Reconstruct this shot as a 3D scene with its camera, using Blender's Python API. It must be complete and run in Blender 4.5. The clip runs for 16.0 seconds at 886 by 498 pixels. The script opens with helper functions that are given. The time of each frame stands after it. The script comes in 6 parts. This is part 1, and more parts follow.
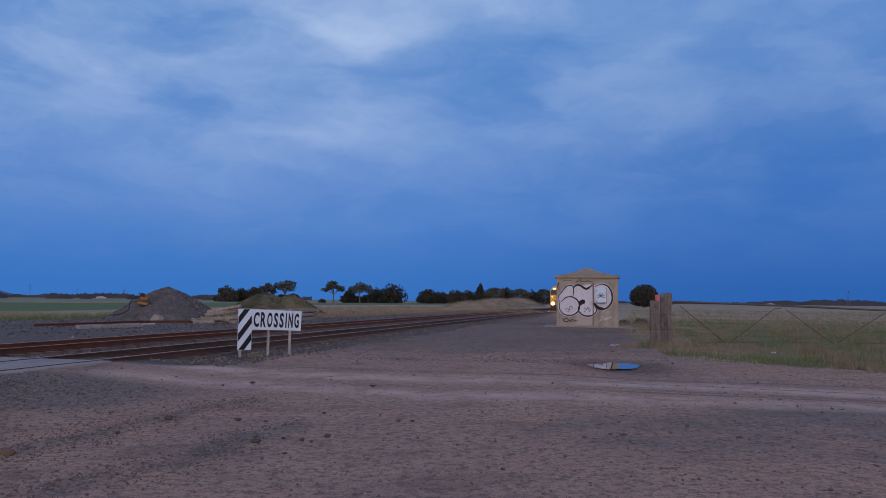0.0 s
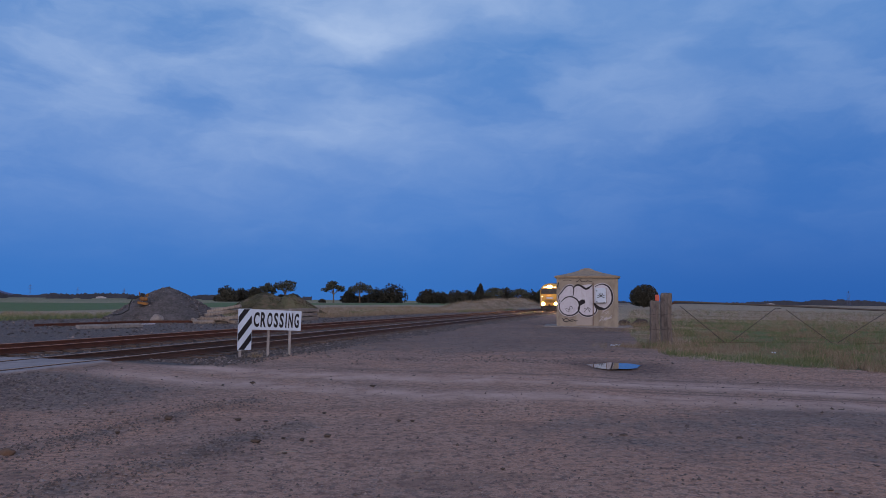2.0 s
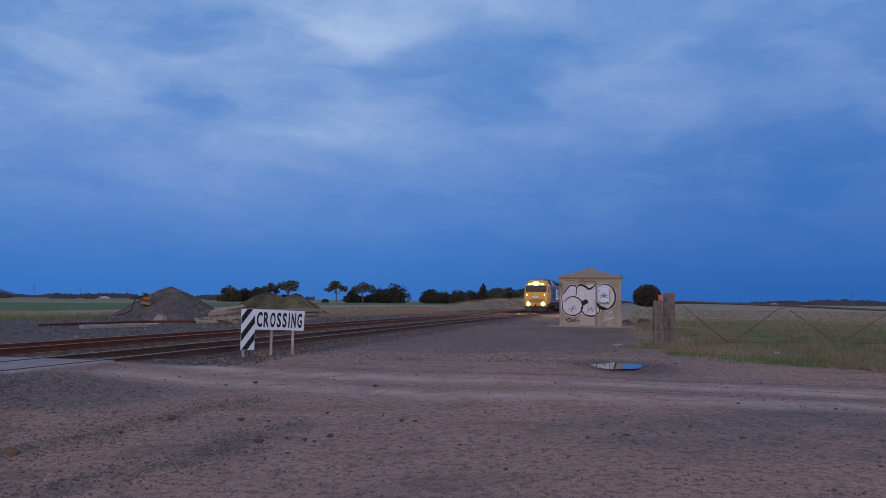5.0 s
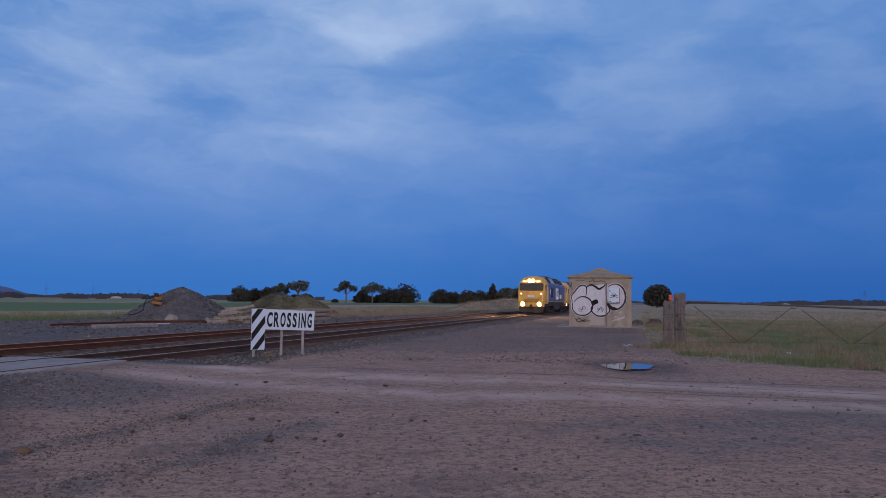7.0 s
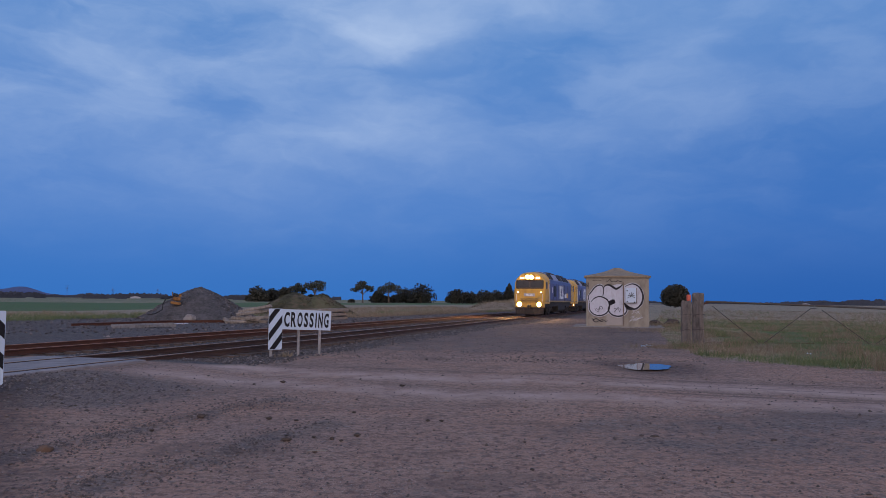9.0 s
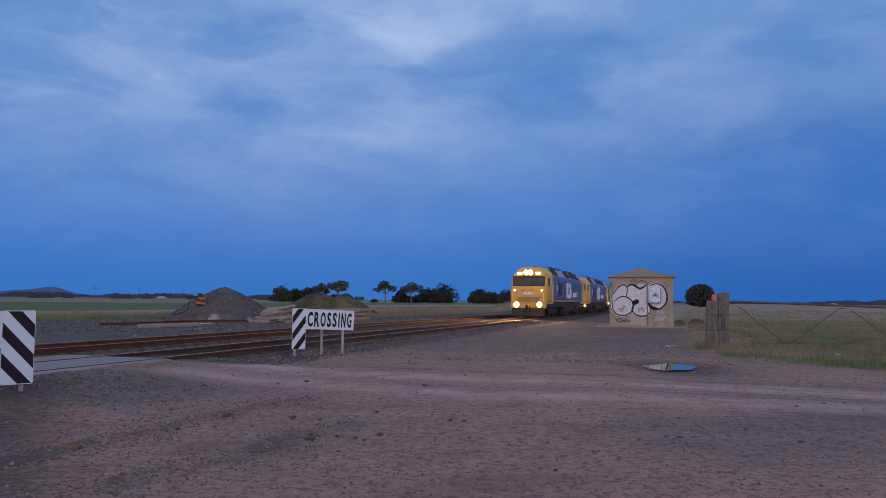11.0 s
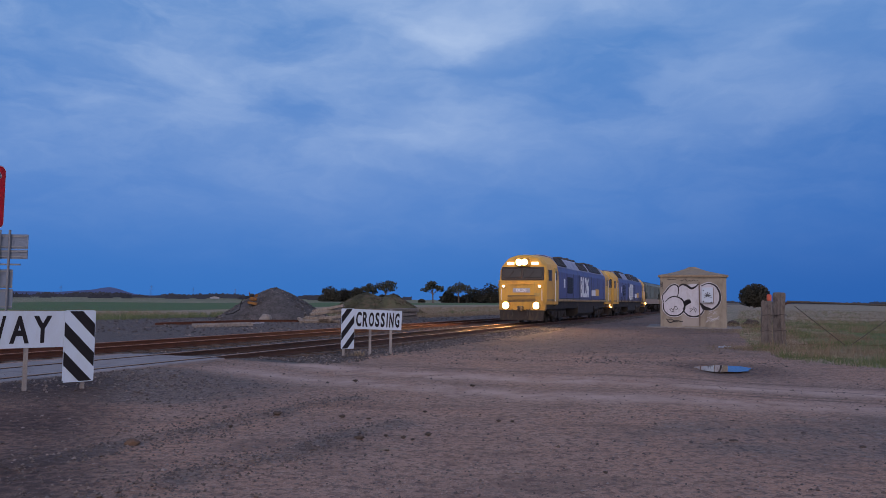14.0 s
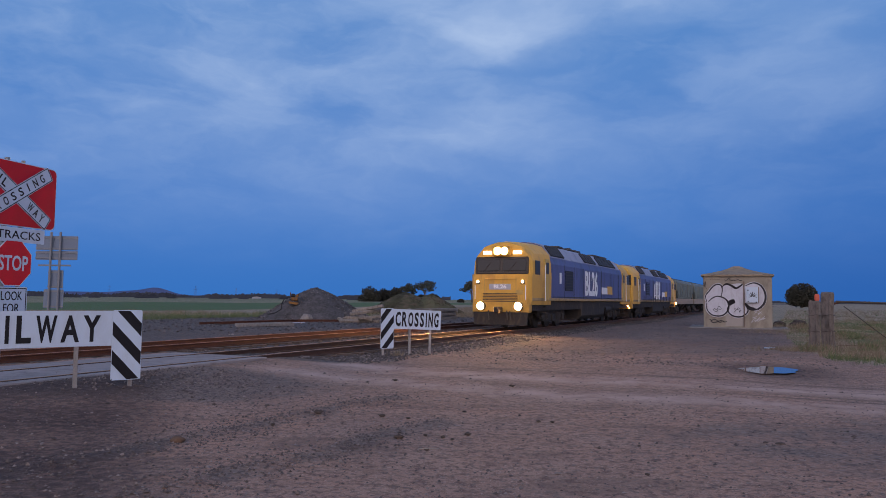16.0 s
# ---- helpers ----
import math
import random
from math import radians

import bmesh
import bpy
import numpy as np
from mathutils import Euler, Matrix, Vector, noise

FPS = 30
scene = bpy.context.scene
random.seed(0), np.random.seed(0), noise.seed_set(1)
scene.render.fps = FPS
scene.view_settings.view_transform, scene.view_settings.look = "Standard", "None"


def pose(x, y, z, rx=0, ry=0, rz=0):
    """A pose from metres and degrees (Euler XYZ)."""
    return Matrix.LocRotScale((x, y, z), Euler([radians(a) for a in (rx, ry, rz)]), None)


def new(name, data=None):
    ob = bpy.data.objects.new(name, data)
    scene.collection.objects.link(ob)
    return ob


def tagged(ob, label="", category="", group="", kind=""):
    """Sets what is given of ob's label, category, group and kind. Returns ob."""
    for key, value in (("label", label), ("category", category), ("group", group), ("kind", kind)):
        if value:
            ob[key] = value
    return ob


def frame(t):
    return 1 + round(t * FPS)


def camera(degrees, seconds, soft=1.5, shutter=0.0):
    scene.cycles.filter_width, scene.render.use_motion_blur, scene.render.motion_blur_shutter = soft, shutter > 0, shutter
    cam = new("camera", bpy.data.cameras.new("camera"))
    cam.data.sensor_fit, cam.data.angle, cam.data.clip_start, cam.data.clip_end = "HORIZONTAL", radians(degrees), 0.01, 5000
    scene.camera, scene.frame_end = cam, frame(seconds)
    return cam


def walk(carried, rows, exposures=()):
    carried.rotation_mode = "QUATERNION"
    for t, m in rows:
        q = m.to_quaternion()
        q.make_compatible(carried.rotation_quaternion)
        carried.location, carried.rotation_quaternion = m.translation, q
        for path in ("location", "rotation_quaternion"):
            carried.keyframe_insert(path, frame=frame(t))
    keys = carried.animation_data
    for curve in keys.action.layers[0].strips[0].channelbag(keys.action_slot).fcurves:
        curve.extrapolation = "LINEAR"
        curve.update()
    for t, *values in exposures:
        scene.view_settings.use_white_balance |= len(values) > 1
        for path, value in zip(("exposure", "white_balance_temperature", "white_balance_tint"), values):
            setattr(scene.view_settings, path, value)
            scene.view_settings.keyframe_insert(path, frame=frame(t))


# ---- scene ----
cam = camera(62.19, 16.0, soft=0.8)
EYE = 1.6
# seconds, turn to the right, tilt up, lean, in degrees: a tripod that pans slowly to the left
PAN = [
    (0, 4.071, 4.039, 0.588), (0.5, 4.071, 4.039, 0.588), (1, 4.071, 4.039, 0.588), (1.5, 4.071, 4.039, 0.588),
    (2, 4.071, 4.039, 0.588), (2.5, 4.071, 4.039, 0.588), (3, 4.059, 4.039, 0.588), (3.5, 4.039, 4.039, 0.588),
    (4, 4.003, 4.038, 0.588), (6.5, 3.358, 4.029, 0.596), (7, 3.117, 4.027, 0.595), (7.5, 2.865, 4.024, 0.594),
    (8, 2.557, 4.021, 0.593), (8.5, 2.249, 4.018, 0.592), (9, 1.876, 4.014, 0.591), (11.5, -0.377, 3.986, 0.590),
    (12, -0.976, 3.982, 0.593), (12.5, -1.559, 3.977, 0.590), (13, -2.161, 3.971, 0.587), (13.5, -2.782, 3.965, 0.584),
    (14, -3.450, 3.961, 0.575), (14.5, -4.123, 3.953, 0.573), (15, -4.847, 3.945, 0.571), (15.5, -5.604, 3.935, 0.570),
    (16, -6.425, 3.926, 0.566),
]
walk(cam, [(t, pose(0, 0, EYE) @ pose(0, 0, 0, 0, 0, -yaw + 0.02 * (4.071 - yaw)) @ pose(0, 0, 0, 90 + tilt) @ pose(0, 0, 0, 0, 0, lean)) for t, yaw, tilt, lean in PAN])

# ---- sky: blue dusk with thin cloud ahead, the afterglow behind the camera ----
world = bpy.data.worlds.new("dusk_sky")
scene.world = world
world.use_nodes = True


class Nodes:
    """Short hand for node trees."""

    def __init__(self, tree):
        self.t = tree
        tree.nodes.clear()

    def add(self, kind, **kw):
        n = self.t.nodes.new(kind)
        for k, v in kw.items():
            if k in ("operation", "blend_type", "data_type", "noise_dimensions", "feature", "attribute_name", "distance", "vector_type"):
                if k == "operation":
                    n.operation = v
                elif k == "blend_type":
                    n.blend_type = v
                elif k == "data_type":
                    n.data_type = v
                elif k == "noise_dimensions":
                    n.noise_dimensions = v
                elif k == "feature":
                    n.feature = v
                elif k == "attribute_name":
                    n.attribute_name = v
                elif k == "distance":
                    n.distance = v
        return n

    def link(self, a, b):
        self.t.links.new(a, b)

    def put(self, socket, value):
        if isinstance(value, bpy.types.NodeSocket):
            self.t.links.new(value, socket)
        elif isinstance(value, (tuple, list)) and len(value) == 3 and socket.type == "RGBA":
            socket.default_value = (*value, 1)
        else:
            socket.default_value = value

    def math(self, op, a, b=0.0, c=None, clamp=False):
        n = self.add("ShaderNodeMath", operation=op)
        n.use_clamp = clamp
        self.put(n.inputs[0], a)
        self.put(n.inputs[1], b)
        if c is not None:
            self.put(n.inputs[2], c)
        return n.outputs[0]

    def mix(self, f, a, b, blend="MIX"):
        n = self.add("ShaderNodeMix", data_type="RGBA")
        n.blend_type = blend
        self.put(n.inputs[0], f)
        self.put(n.inputs[6], a)
        self.put(n.inputs[7], b)
        return n.outputs[2]

    def noise(self, vec, scale, detail=4.0, rough=0.55, distort=0.0):
        n = self.add("ShaderNodeTexNoise")
        if vec is not None:
            self.link(vec, n.inputs["Vector"])
        n.inputs["Scale"].default_value = scale
        n.inputs["Detail"].default_value = detail
        n.inputs["Roughness"].default_value = rough
        n.inputs["Distortion"].default_value = distort
        return n.outputs["Fac"]

    def ramp(self, f, lo, hi):
        n = self.add("ShaderNodeMapRange")
        n.interpolation_type = "SMOOTHSTEP"
        self.put(n.inputs[0], f)
        n.inputs[1].default_value = lo
        n.inputs[2].default_value = hi
        return n.outputs[0]

    def map(self, vec, scale=(1, 1, 1), loc=(0, 0, 0), rot=(0, 0, 0)):
        n = self.add("ShaderNodeMapping")
        self.link(vec, n.inputs[0])
        n.inputs[1].default_value = loc
        n.inputs[2].default_value = rot
        n.inputs[3].default_value = scale
        return n.outputs[0]


def build_sky():
    n = Nodes(world.node_tree)
    way = n.add("ShaderNodeTexCoord").outputs["Generated"]
    sep = n.add("ShaderNodeSeparateXYZ")
    n.link(way, sep.inputs[0])
    up = n.math("MAXIMUM", sep.outputs[2], 0.0)
    # clear gradient
    low = n.mix(n.ramp(sep.outputs[0], -0.15, 0.5), (0.040, 0.172, 0.53), (0.026, 0.122, 0.43))
    col = n.mix(n.ramp(up, 0.0, 0.14), low, n.mix(n.ramp(sep.outputs[0], 0.0, 0.5), (0.070, 0.208, 0.57), (0.048, 0.165, 0.50)))
    col = n.mix(n.ramp(up, 0.10, 0.42), col, (0.085, 0.235, 0.57))
    # thin cloud in soft sheets, drawn out sideways, paler to the upper left
    stir = n.add("ShaderNodeTexNoise")
    n.link(n.map(way, (3.2, 3.2, 7.5), rot=(0, radians(-9), 0)), stir.inputs["Vector"])
    stir.inputs["Scale"].default_value = 2.3
    stir.inputs["Detail"].default_value = 6.0
    off = n.add("ShaderNodeVectorMath", operation="SUBTRACT")
    n.link(stir.outputs["Color"], off.inputs[0])
    off.inputs[1].default_value = (0.5, 0.5, 0.5)
    amp = n.add("ShaderNodeVectorMath", operation="MULTIPLY")
    n.link(off.outputs[0], amp.inputs[0])
    amp.inputs[1].default_value = (0.16, 0.16, 0.085)
    bent = n.add("ShaderNodeVectorMath", operation="ADD")
    n.link(way, bent.inputs[0])
    n.link(amp.outputs[0], bent.inputs[1])
    big = n.noise(n.map(bent.outputs[0], (1.6, 1.6, 5.2), rot=(0, radians(-7), 0)), 1.25, 2.0, 0.45)
    small = n.noise(n.map(bent.outputs[0], (2.6, 2.6, 7.0), (4, 1, 2), (0, radians(-9), 0)), 3.0, 5.0, 0.55)
    cloud = n.math("ADD", n.math("MULTIPLY", n.ramp(big, 0.25, 0.85), 0.46), n.math("MULTIPLY", n.ramp(small, 0.30, 0.78), 0.36))
    leftness = n.ramp(sep.outputs[0], 0.42, -0.35)
    thick = n.math("MULTIPLY", cloud, n.math("MULTIPLY", n.ramp(up, 0.0, 0.32), n.math("ADD", n.math("MULTIPLY", leftness, 0.38), 0.56)))
    # pale patches where the cloud is thinnest, and a few deeper blue gaps
    for x, z, size, amount in SKY_PATCHES:
        y = math.sqrt(max(0.01, 1 - x * x - z * z))
        d = n.add("ShaderNodeVectorMath", operation="SUBTRACT")
        n.link(bent.outputs[0], d.inputs[0])
        d.inputs[1].default_value = (x, y, z)
        s = n.add("ShaderNodeVectorMath", operation="MULTIPLY")
        n.link(d.outputs[0], s.inputs[0])
        s.inputs[1].default_value = (1 / size, 1 / size, 2.3 / size)
        l = n.add("ShaderNodeVectorMath", operation="LENGTH")
        n.link(s.outputs[0], l.inputs[0])
        thick = n.math("ADD", thick, n.math("MULTIPLY", n.ramp(l.outputs["Value"], 1.1, 0.0), amount))
    thick = n.math("MAXIMUM", thick, 0.0)
    col = n.mix(n.math("MINIMUM", thick, 1.0), col, (0.43, 0.56, 0.81))
    # behind the camera: pale evening glow over a low bank
    back = n.math("MULTIPLY", n.ramp(sep.outputs[1], 0.05, -0.75), n.ramp(up, 1.0, 0.15))
    col = n.mix(back, col, GLOW)
    bg = n.add("ShaderNodeBackground")
    n.link(col, bg.inputs[0])
    bg.inputs[1].default_value = SKY_STRENGTH
    out = n.add("ShaderNodeOutputWorld")
    n.link(bg.outputs[0], out.inputs[0])


SKY_STRENGTH = 1.0
GLOW = (2.02, 1.70, 1.76)
SKY_PATCHES = [
    (-0.035, 0.351, 0.125, 0.56), (0.11, 0.39, 0.169, 0.32), (-0.349, 0.295, 0.125, 0.36), (-0.42, 0.222, 0.169, 0.09), (-0.192, 0.298, 0.125, 0.24),
    (-0.123, 0.241, 0.108, 0.24), (-0.282, 0.163, 0.215, 0.02), (0.019, 0.218, 0.2, 0.14), (0.283, 0.254, 0.174, 0.16), (0.302, 0.34, 0.138, 0.08),
    (0.139, 0.255, 0.131, -0.06), (-0.165, 0.254, 0.085, -0.06), (0.46, 0.146, 0.246, -0.05), (-0.127, 0.372, 0.131, 0.18), (0.194, 0.32, 0.138, -0.08),
    (-0.311, 0.242, 0.131, 0.08), (-0.49, 0.231, 0.054, 0.22), (-0.543, 0.274, 0.169, -0.05),
]
build_sky()


# ---- materials ----
def material(name, base, rough=0.7, metal=0.0, vary=0.15, scale=3.0, fine=40.0, bump=0.2, stain=None, stain_amount=0.0, glow=None, glow_strength=0.0, depth=0.01):
    m = bpy.data.materials.new(name)
    m.use_nodes = True
    n = Nodes(m.node_tree)
    pos = n.add("ShaderNodeTexCoord").outputs["Object"]
    coarse = n.noise(pos, scale, 4.0, 0.6, 0.3)
    grain = n.noise(pos, fine, 3.0, 0.6)
    rnd = n.add("ShaderNodeObjectInfo").outputs["Random"]
    f = n.math("ADD", n.math("MULTIPLY", n.math("SUBTRACT", coarse, 0.5), 2.6 * vary), n.math("MULTIPLY", n.math("SUBTRACT", grain, 0.5), 1.8 * vary))
    f = n.math("ADD", f, n.math("MULTIPLY", n.math("SUBTRACT", rnd, 0.5), 0.8 * vary))
    hsv = n.add("ShaderNodeHueSaturation")
    hsv.inputs["Color"].default_value = (*base, 1)
    n.link(n.math("ADD", f, 1.0), hsv.inputs["Value"])
    col = hsv.outputs[0]
    if stain:
        blot = n.noise(n.map(pos, (1, 1, 0.35)), scale * 1.7, 6.0, 0.65, 0.6)
        col = n.mix(n.math("MULTIPLY", n.ramp(blot, 0.48, 0.68), stain_amount), col, stain)
    b = n.add("ShaderNodeBsdfPrincipled")
    n.link(col, b.inputs["Base Color"])
    n.link(n.math("ADD", rough, n.math("MULTIPLY", n.math("SUBTRACT", coarse, 0.5), 0.2), clamp=True), b.inputs["Roughness"])
    b.inputs["Metallic"].default_value = metal
    b.inputs["Specular IOR Level"].default_value = 0.3
    if bump:
        bp = n.add("ShaderNodeBump")
        bp.inputs["Strength"].default_value = bump
        bp.inputs["Distance"].default_value = depth
        n.link(n.math("ADD", grain, coarse), bp.inputs["Height"])
        n.link(bp.outputs[0], b.inputs["Normal"])
    if glow:
        b.inputs["Emission Color"].default_value = (*glow, 1)
        b.inputs["Emission Strength"].default_value = glow_strength
    out = n.add("ShaderNodeOutputMaterial")
    n.link(b.outputs[0], out.inputs[0])
    return m


OLD_CONCRETE = material("stained_concrete", (0.24, 0.215, 0.20), 0.9, 0, 0.3, 3, 30, 0.6, (0.10, 0.085, 0.075), 0.6, depth=0.02)
DARK_RAIL = material("dark_rail_steel", (0.075, 0.040, 0.028), 0.7, 0.2, 0.35, 1, 60)
RUST = material("rusty_steel", (0.080, 0.031, 0.019), 0.8, 0.1, 0.4, 2, 60)
RAIL_HEAD = material("worn_rail_head", (0.40, 0.22, 0.14), 0.46, 0.9, 0.2, 2, 60, 0.05)
RUST_HEAD = material("rusty_rail_head", (0.36, 0.17, 0.10), 0.55, 0.5, 0.25, 2, 60, 0.05)
SLEEPER = material("weathered_sleeper", (0.085, 0.062, 0.052), 0.9, 0, 0.35, 3, 30, 0.6, depth=0.02)
TIMBER = material("grey_timber", (0.23, 0.195, 0.165), 0.9, 0, 0.3, 3, 40, 0.7, (0.10, 0.08, 0.07), 0.6, depth=0.015)
POST_WOOD = material("old_post_timber", (0.135, 0.115, 0.105), 0.9, 0, 0.4, 4, 50, 0.8, (0.055, 0.046, 0.04), 0.75, depth=0.02)
CREAM_WALL = material("cream_rendered_wall", (0.275, 0.242, 0.198), 0.85, 0, 0.18, 1.3, 60, 0.3, (0.165, 0.14, 0.115), 0.65)
ROOF_MAT = material("hut_roof", (0.25, 0.19, 0.13), 0.8, 0, 0.2, 2, 40, 0.3, (0.17, 0.13, 0.10), 0.6)
DECK = material("worn_deck_concrete", (0.25, 0.21, 0.20), 0.85, 0, 0.22, 1.5, 40, 0.35, (0.15, 0.115, 0.10), 0.6)
WHITE_PAINT = material("graffiti_white", (0.46, 0.46, 0.52), 0.7, 0, 0.10, 3, 40, 0.1, (0.34, 0.31, 0.33), 0.5)
BLACK_PAINT = material("graffiti_black", (0.03, 0.028, 0.035), 0.7, 0, 0.2, 3, 40, 0.1)
SIGN_WHITE = material("sign_white", (0.45, 0.53, 0.64), 0.45, 0, 0.06, 2, 40, 0.05, (0.38, 0.40, 0.44), 0.35)
SIGN_BLACK = material("sign_black", (0.009, 0.008, 0.011), 0.8, 0, 0.2, 4, 40, 0.05)
SIGN_RED = material("sign_red", (0.46, 0.006, 0.018), 0.6, 0, 0.25, 3, 40, 0.05)
GALV = material("galvanised_steel", (0.17, 0.185, 0.21), 0.5, 0.4, 0.18, 4, 60, 0.1)
SIGN_BACK = material("aluminium_sign_back", (0.13, 0.165, 0.23), 0.5, 0.3, 0.12, 2, 40, 0.05)
HEAP = material("crushed_stone_heap", (0.085, 0.076, 0.075), 0.95, 0, 0.75, 1.5, 7, 1.0, depth=0.12)
HEAP_GRASS = material("grassed_soil", (0.075, 0.07, 0.036), 0.95, 0, 0.7, 0.6, 5, 1.0, (0.12, 0.085, 0.06), 0.8, depth=0.05)
YELLOW = material("locomotive_yellow", (0.64, 0.355, 0.062), 0.5, 0, 0.18, 1.0, 30, 0.04, (0.30, 0.17, 0.06), 0.55)
SILL_YELLOW = material("grimy_yellow", (0.34, 0.235, 0.11), 0.6, 0, 0.25, 1.2, 30, 0.05, (0.12, 0.085, 0.05), 0.7)
BLUE = material("locomotive_blue", (0.085, 0.095, 0.215), 0.45, 0, 0.25, 0.8, 30, 0.04, (0.05, 0.05, 0.085), 0.6)
ROOF_GREY = material("locomotive_roof", (0.26, 0.27, 0.36), 0.55, 0, 0.15, 1, 30, 0.05, (0.12, 0.12, 0.15), 0.5)
DARK = material("dark_underframe", (0.035, 0.03, 0.028), 0.8, 0.1, 0.35, 2, 30, 0.2, (0.10, 0.075, 0.05), 0.5)
GRILLE = material("radiator_grille", (0.035, 0.035, 0.045), 0.6, 0.3, 0.2, 2, 30, 0.1)
LOCO_WHITE = material("locomotive_white", (0.72, 0.72, 0.74), 0.5, 0, 0.1, 2, 30, 0.05)
CAB_GLASS = material("cab_glass", (0.035, 0.034, 0.036), 0.42, 0, 0.1, 2, 30, 0)
HOPPER = material("hopper_paint", (0.15, 0.175, 0.16), 0.6, 0.1, 0.15, 0.8, 30, 0.05, (0.16, 0.12, 0.09), 0.6)
HOPPER_PALE = material("hopper_sill_paint", (0.32, 0.25, 0.19), 0.6, 0.1, 0.15, 1, 30, 0.05, (0.22, 0.16, 0.11), 0.6)
CLOD_MAT = material("dark_clod", (0.075, 0.055, 0.045), 0.95, 0, 0.4, 8, 60, 0.8, depth=0.02)
ORANGE = material("orange_marker", (0.50, 0.10, 0.06), 0.5, 0, 0.1, 5, 40, 0.05)
MACHINE = material("machine_yellow", (0.22, 0.10, 0.028), 0.6, 0.1, 0.3, 3, 30, 0.1, (0.07, 0.045, 0.03), 0.7)
RUBBER = material("black_hose", (0.02, 0.02, 0.02), 0.7)
BARK = material("bark", (0.13, 0.10, 0.08), 0.9, 0, 0.3, 1, 10, 0.6, depth=0.05)
LEAF = material("dark_foliage", (0.034, 0.033, 0.024), 0.8, 0, 0.55, 0.2, 2.0, 0)
LEAF_OLIVE = material("olive_foliage", (0.05, 0.052, 0.034), 0.8, 0, 0.45, 0.2, 2.0, 0)
LAMP_HEAD = material("lit_headlamp", (1, 0.8, 0.5), 0.3, glow=(1.0, 0.55, 0.20), glow_strength=1300.0)
LAMP_DITCH = material("lit_ditch_lamp", (1, 0.8, 0.5), 0.3, glow=(1.0, 0.55, 0.20), glow_strength=450.0)
LAMP_MARK = material("lit_marker_lamp", (1, 0.8, 0.5), 0.3, glow=(1.0, 0.66, 0.32), glow_strength=9.0)
LAMP_AMBER = material("lit_amber_lamp", (1, 0.6, 0.3), 0.3, glow=(1.0, 0.40, 0.10), glow_strength=14.0)
NUMBER_GLOW = material("lit_number_box", (1, 0.85, 0.6), 0.4, glow=(1.0, 0.70, 0.36), glow_strength=2.2)
# hill base colour carries the blue of distance haze
HILL = material("hazy_far_hill", (0.065, 0.10, 0.24), 1.0, 0, 0.1, 0.004, 0.05, 0)
FAR_TREES = material("far_tree_belt", (0.042, 0.048, 0.066), 1.0, 0, 0.5, 0.02, 0.3, 0)


# ---- mesh helpers ----
def add_box(bm, c, size, turn=None, bevel=0.0):
    m = Matrix.Translation(c) @ (turn.to_4x4() if turn is not None else Matrix()) @ Matrix.Diagonal((*size, 1))
    made = bmesh.ops.create_cube(bm, size=1.0, matrix=m)["verts"]
    if bevel:
        edges = list({e for v in made for e in v.link_edges})
        bmesh.ops.bevel(bm, geom=edges, offset=bevel, segments=1, affect="EDGES")
    return bm


def box(size, c=(0, 0, 0), bevel=0.0, turn=None):
    return add_box(bmesh.new(), c, size, turn, bevel)


def add_rod(bm, a, b, r, r2=None, sides=10):
    a, b = Vector(a), Vector(b)
    d = b - a
    m = Matrix.Translation((a + b) / 2) @ d.to_track_quat("Z", "Y").to_matrix().to_4x4()
    bmesh.ops.create_cone(bm, cap_ends=True, segments=sides, radius1=r, radius2=r if r2 is None else r2, depth=d.length, matrix=m)
    return bm


def rod(a, b, r, r2=None, sides=10):
    return add_rod(bmesh.new(), a, b, r, r2, sides)


def prism(outline, y0, y1, axis="Y"):
    """A closed outline of (x, z) pulled from y0 to y1; or of (y, z) along X."""
    bm = bmesh.new()
    put = (lambda p, s: (p[0], s, p[1])) if axis == "Y" else ((lambda p, s: (s, p[0], p[1])) if axis == "X" else (lambda p, s: (p[0], p[1], s)))
    a = [bm.verts.new(put(p, y0)) for p in outline]
    b = [bm.verts.new(put(p, y1)) for p in outline]
    bm.faces.new(a)
    bm.faces.new(b[::-1])
    for i in range(len(a)):
        j = (i + 1) % len(a)
        bm.faces.new((a[j], a[i], b[i], b[j]))
    bmesh.ops.recalc_face_normals(bm, faces=bm.faces[:])
    return bm


def mesh_of(name, bm, mat, smooth=False):
    me = bpy.data.meshes.new(name)
    bm.to_mesh(me)
    bm.free()
    for m in (mat if isinstance(mat, (list, tuple)) else [mat]):
        me.materials.append(m)
    if smooth:
        me.polygons.foreach_set("use_smooth", [True] * len(me.polygons))
    return me


def part(name, bm, mat, parent=None, label="", smooth=False, at=None):
    ob = new(name, mesh_of(name, bm, mat, smooth))
    if parent is not None:
        ob.parent = parent
    if at is not None:
        ob.matrix_basis = at
    if label:
        ob["label"] = label
    return ob


def thing(name, m, label, category, group="", kind=""):
    ob = new(name)
    ob.empty_display_size = 0.3
    ob.matrix_basis = m
    return tagged(ob, label, category, group, kind)


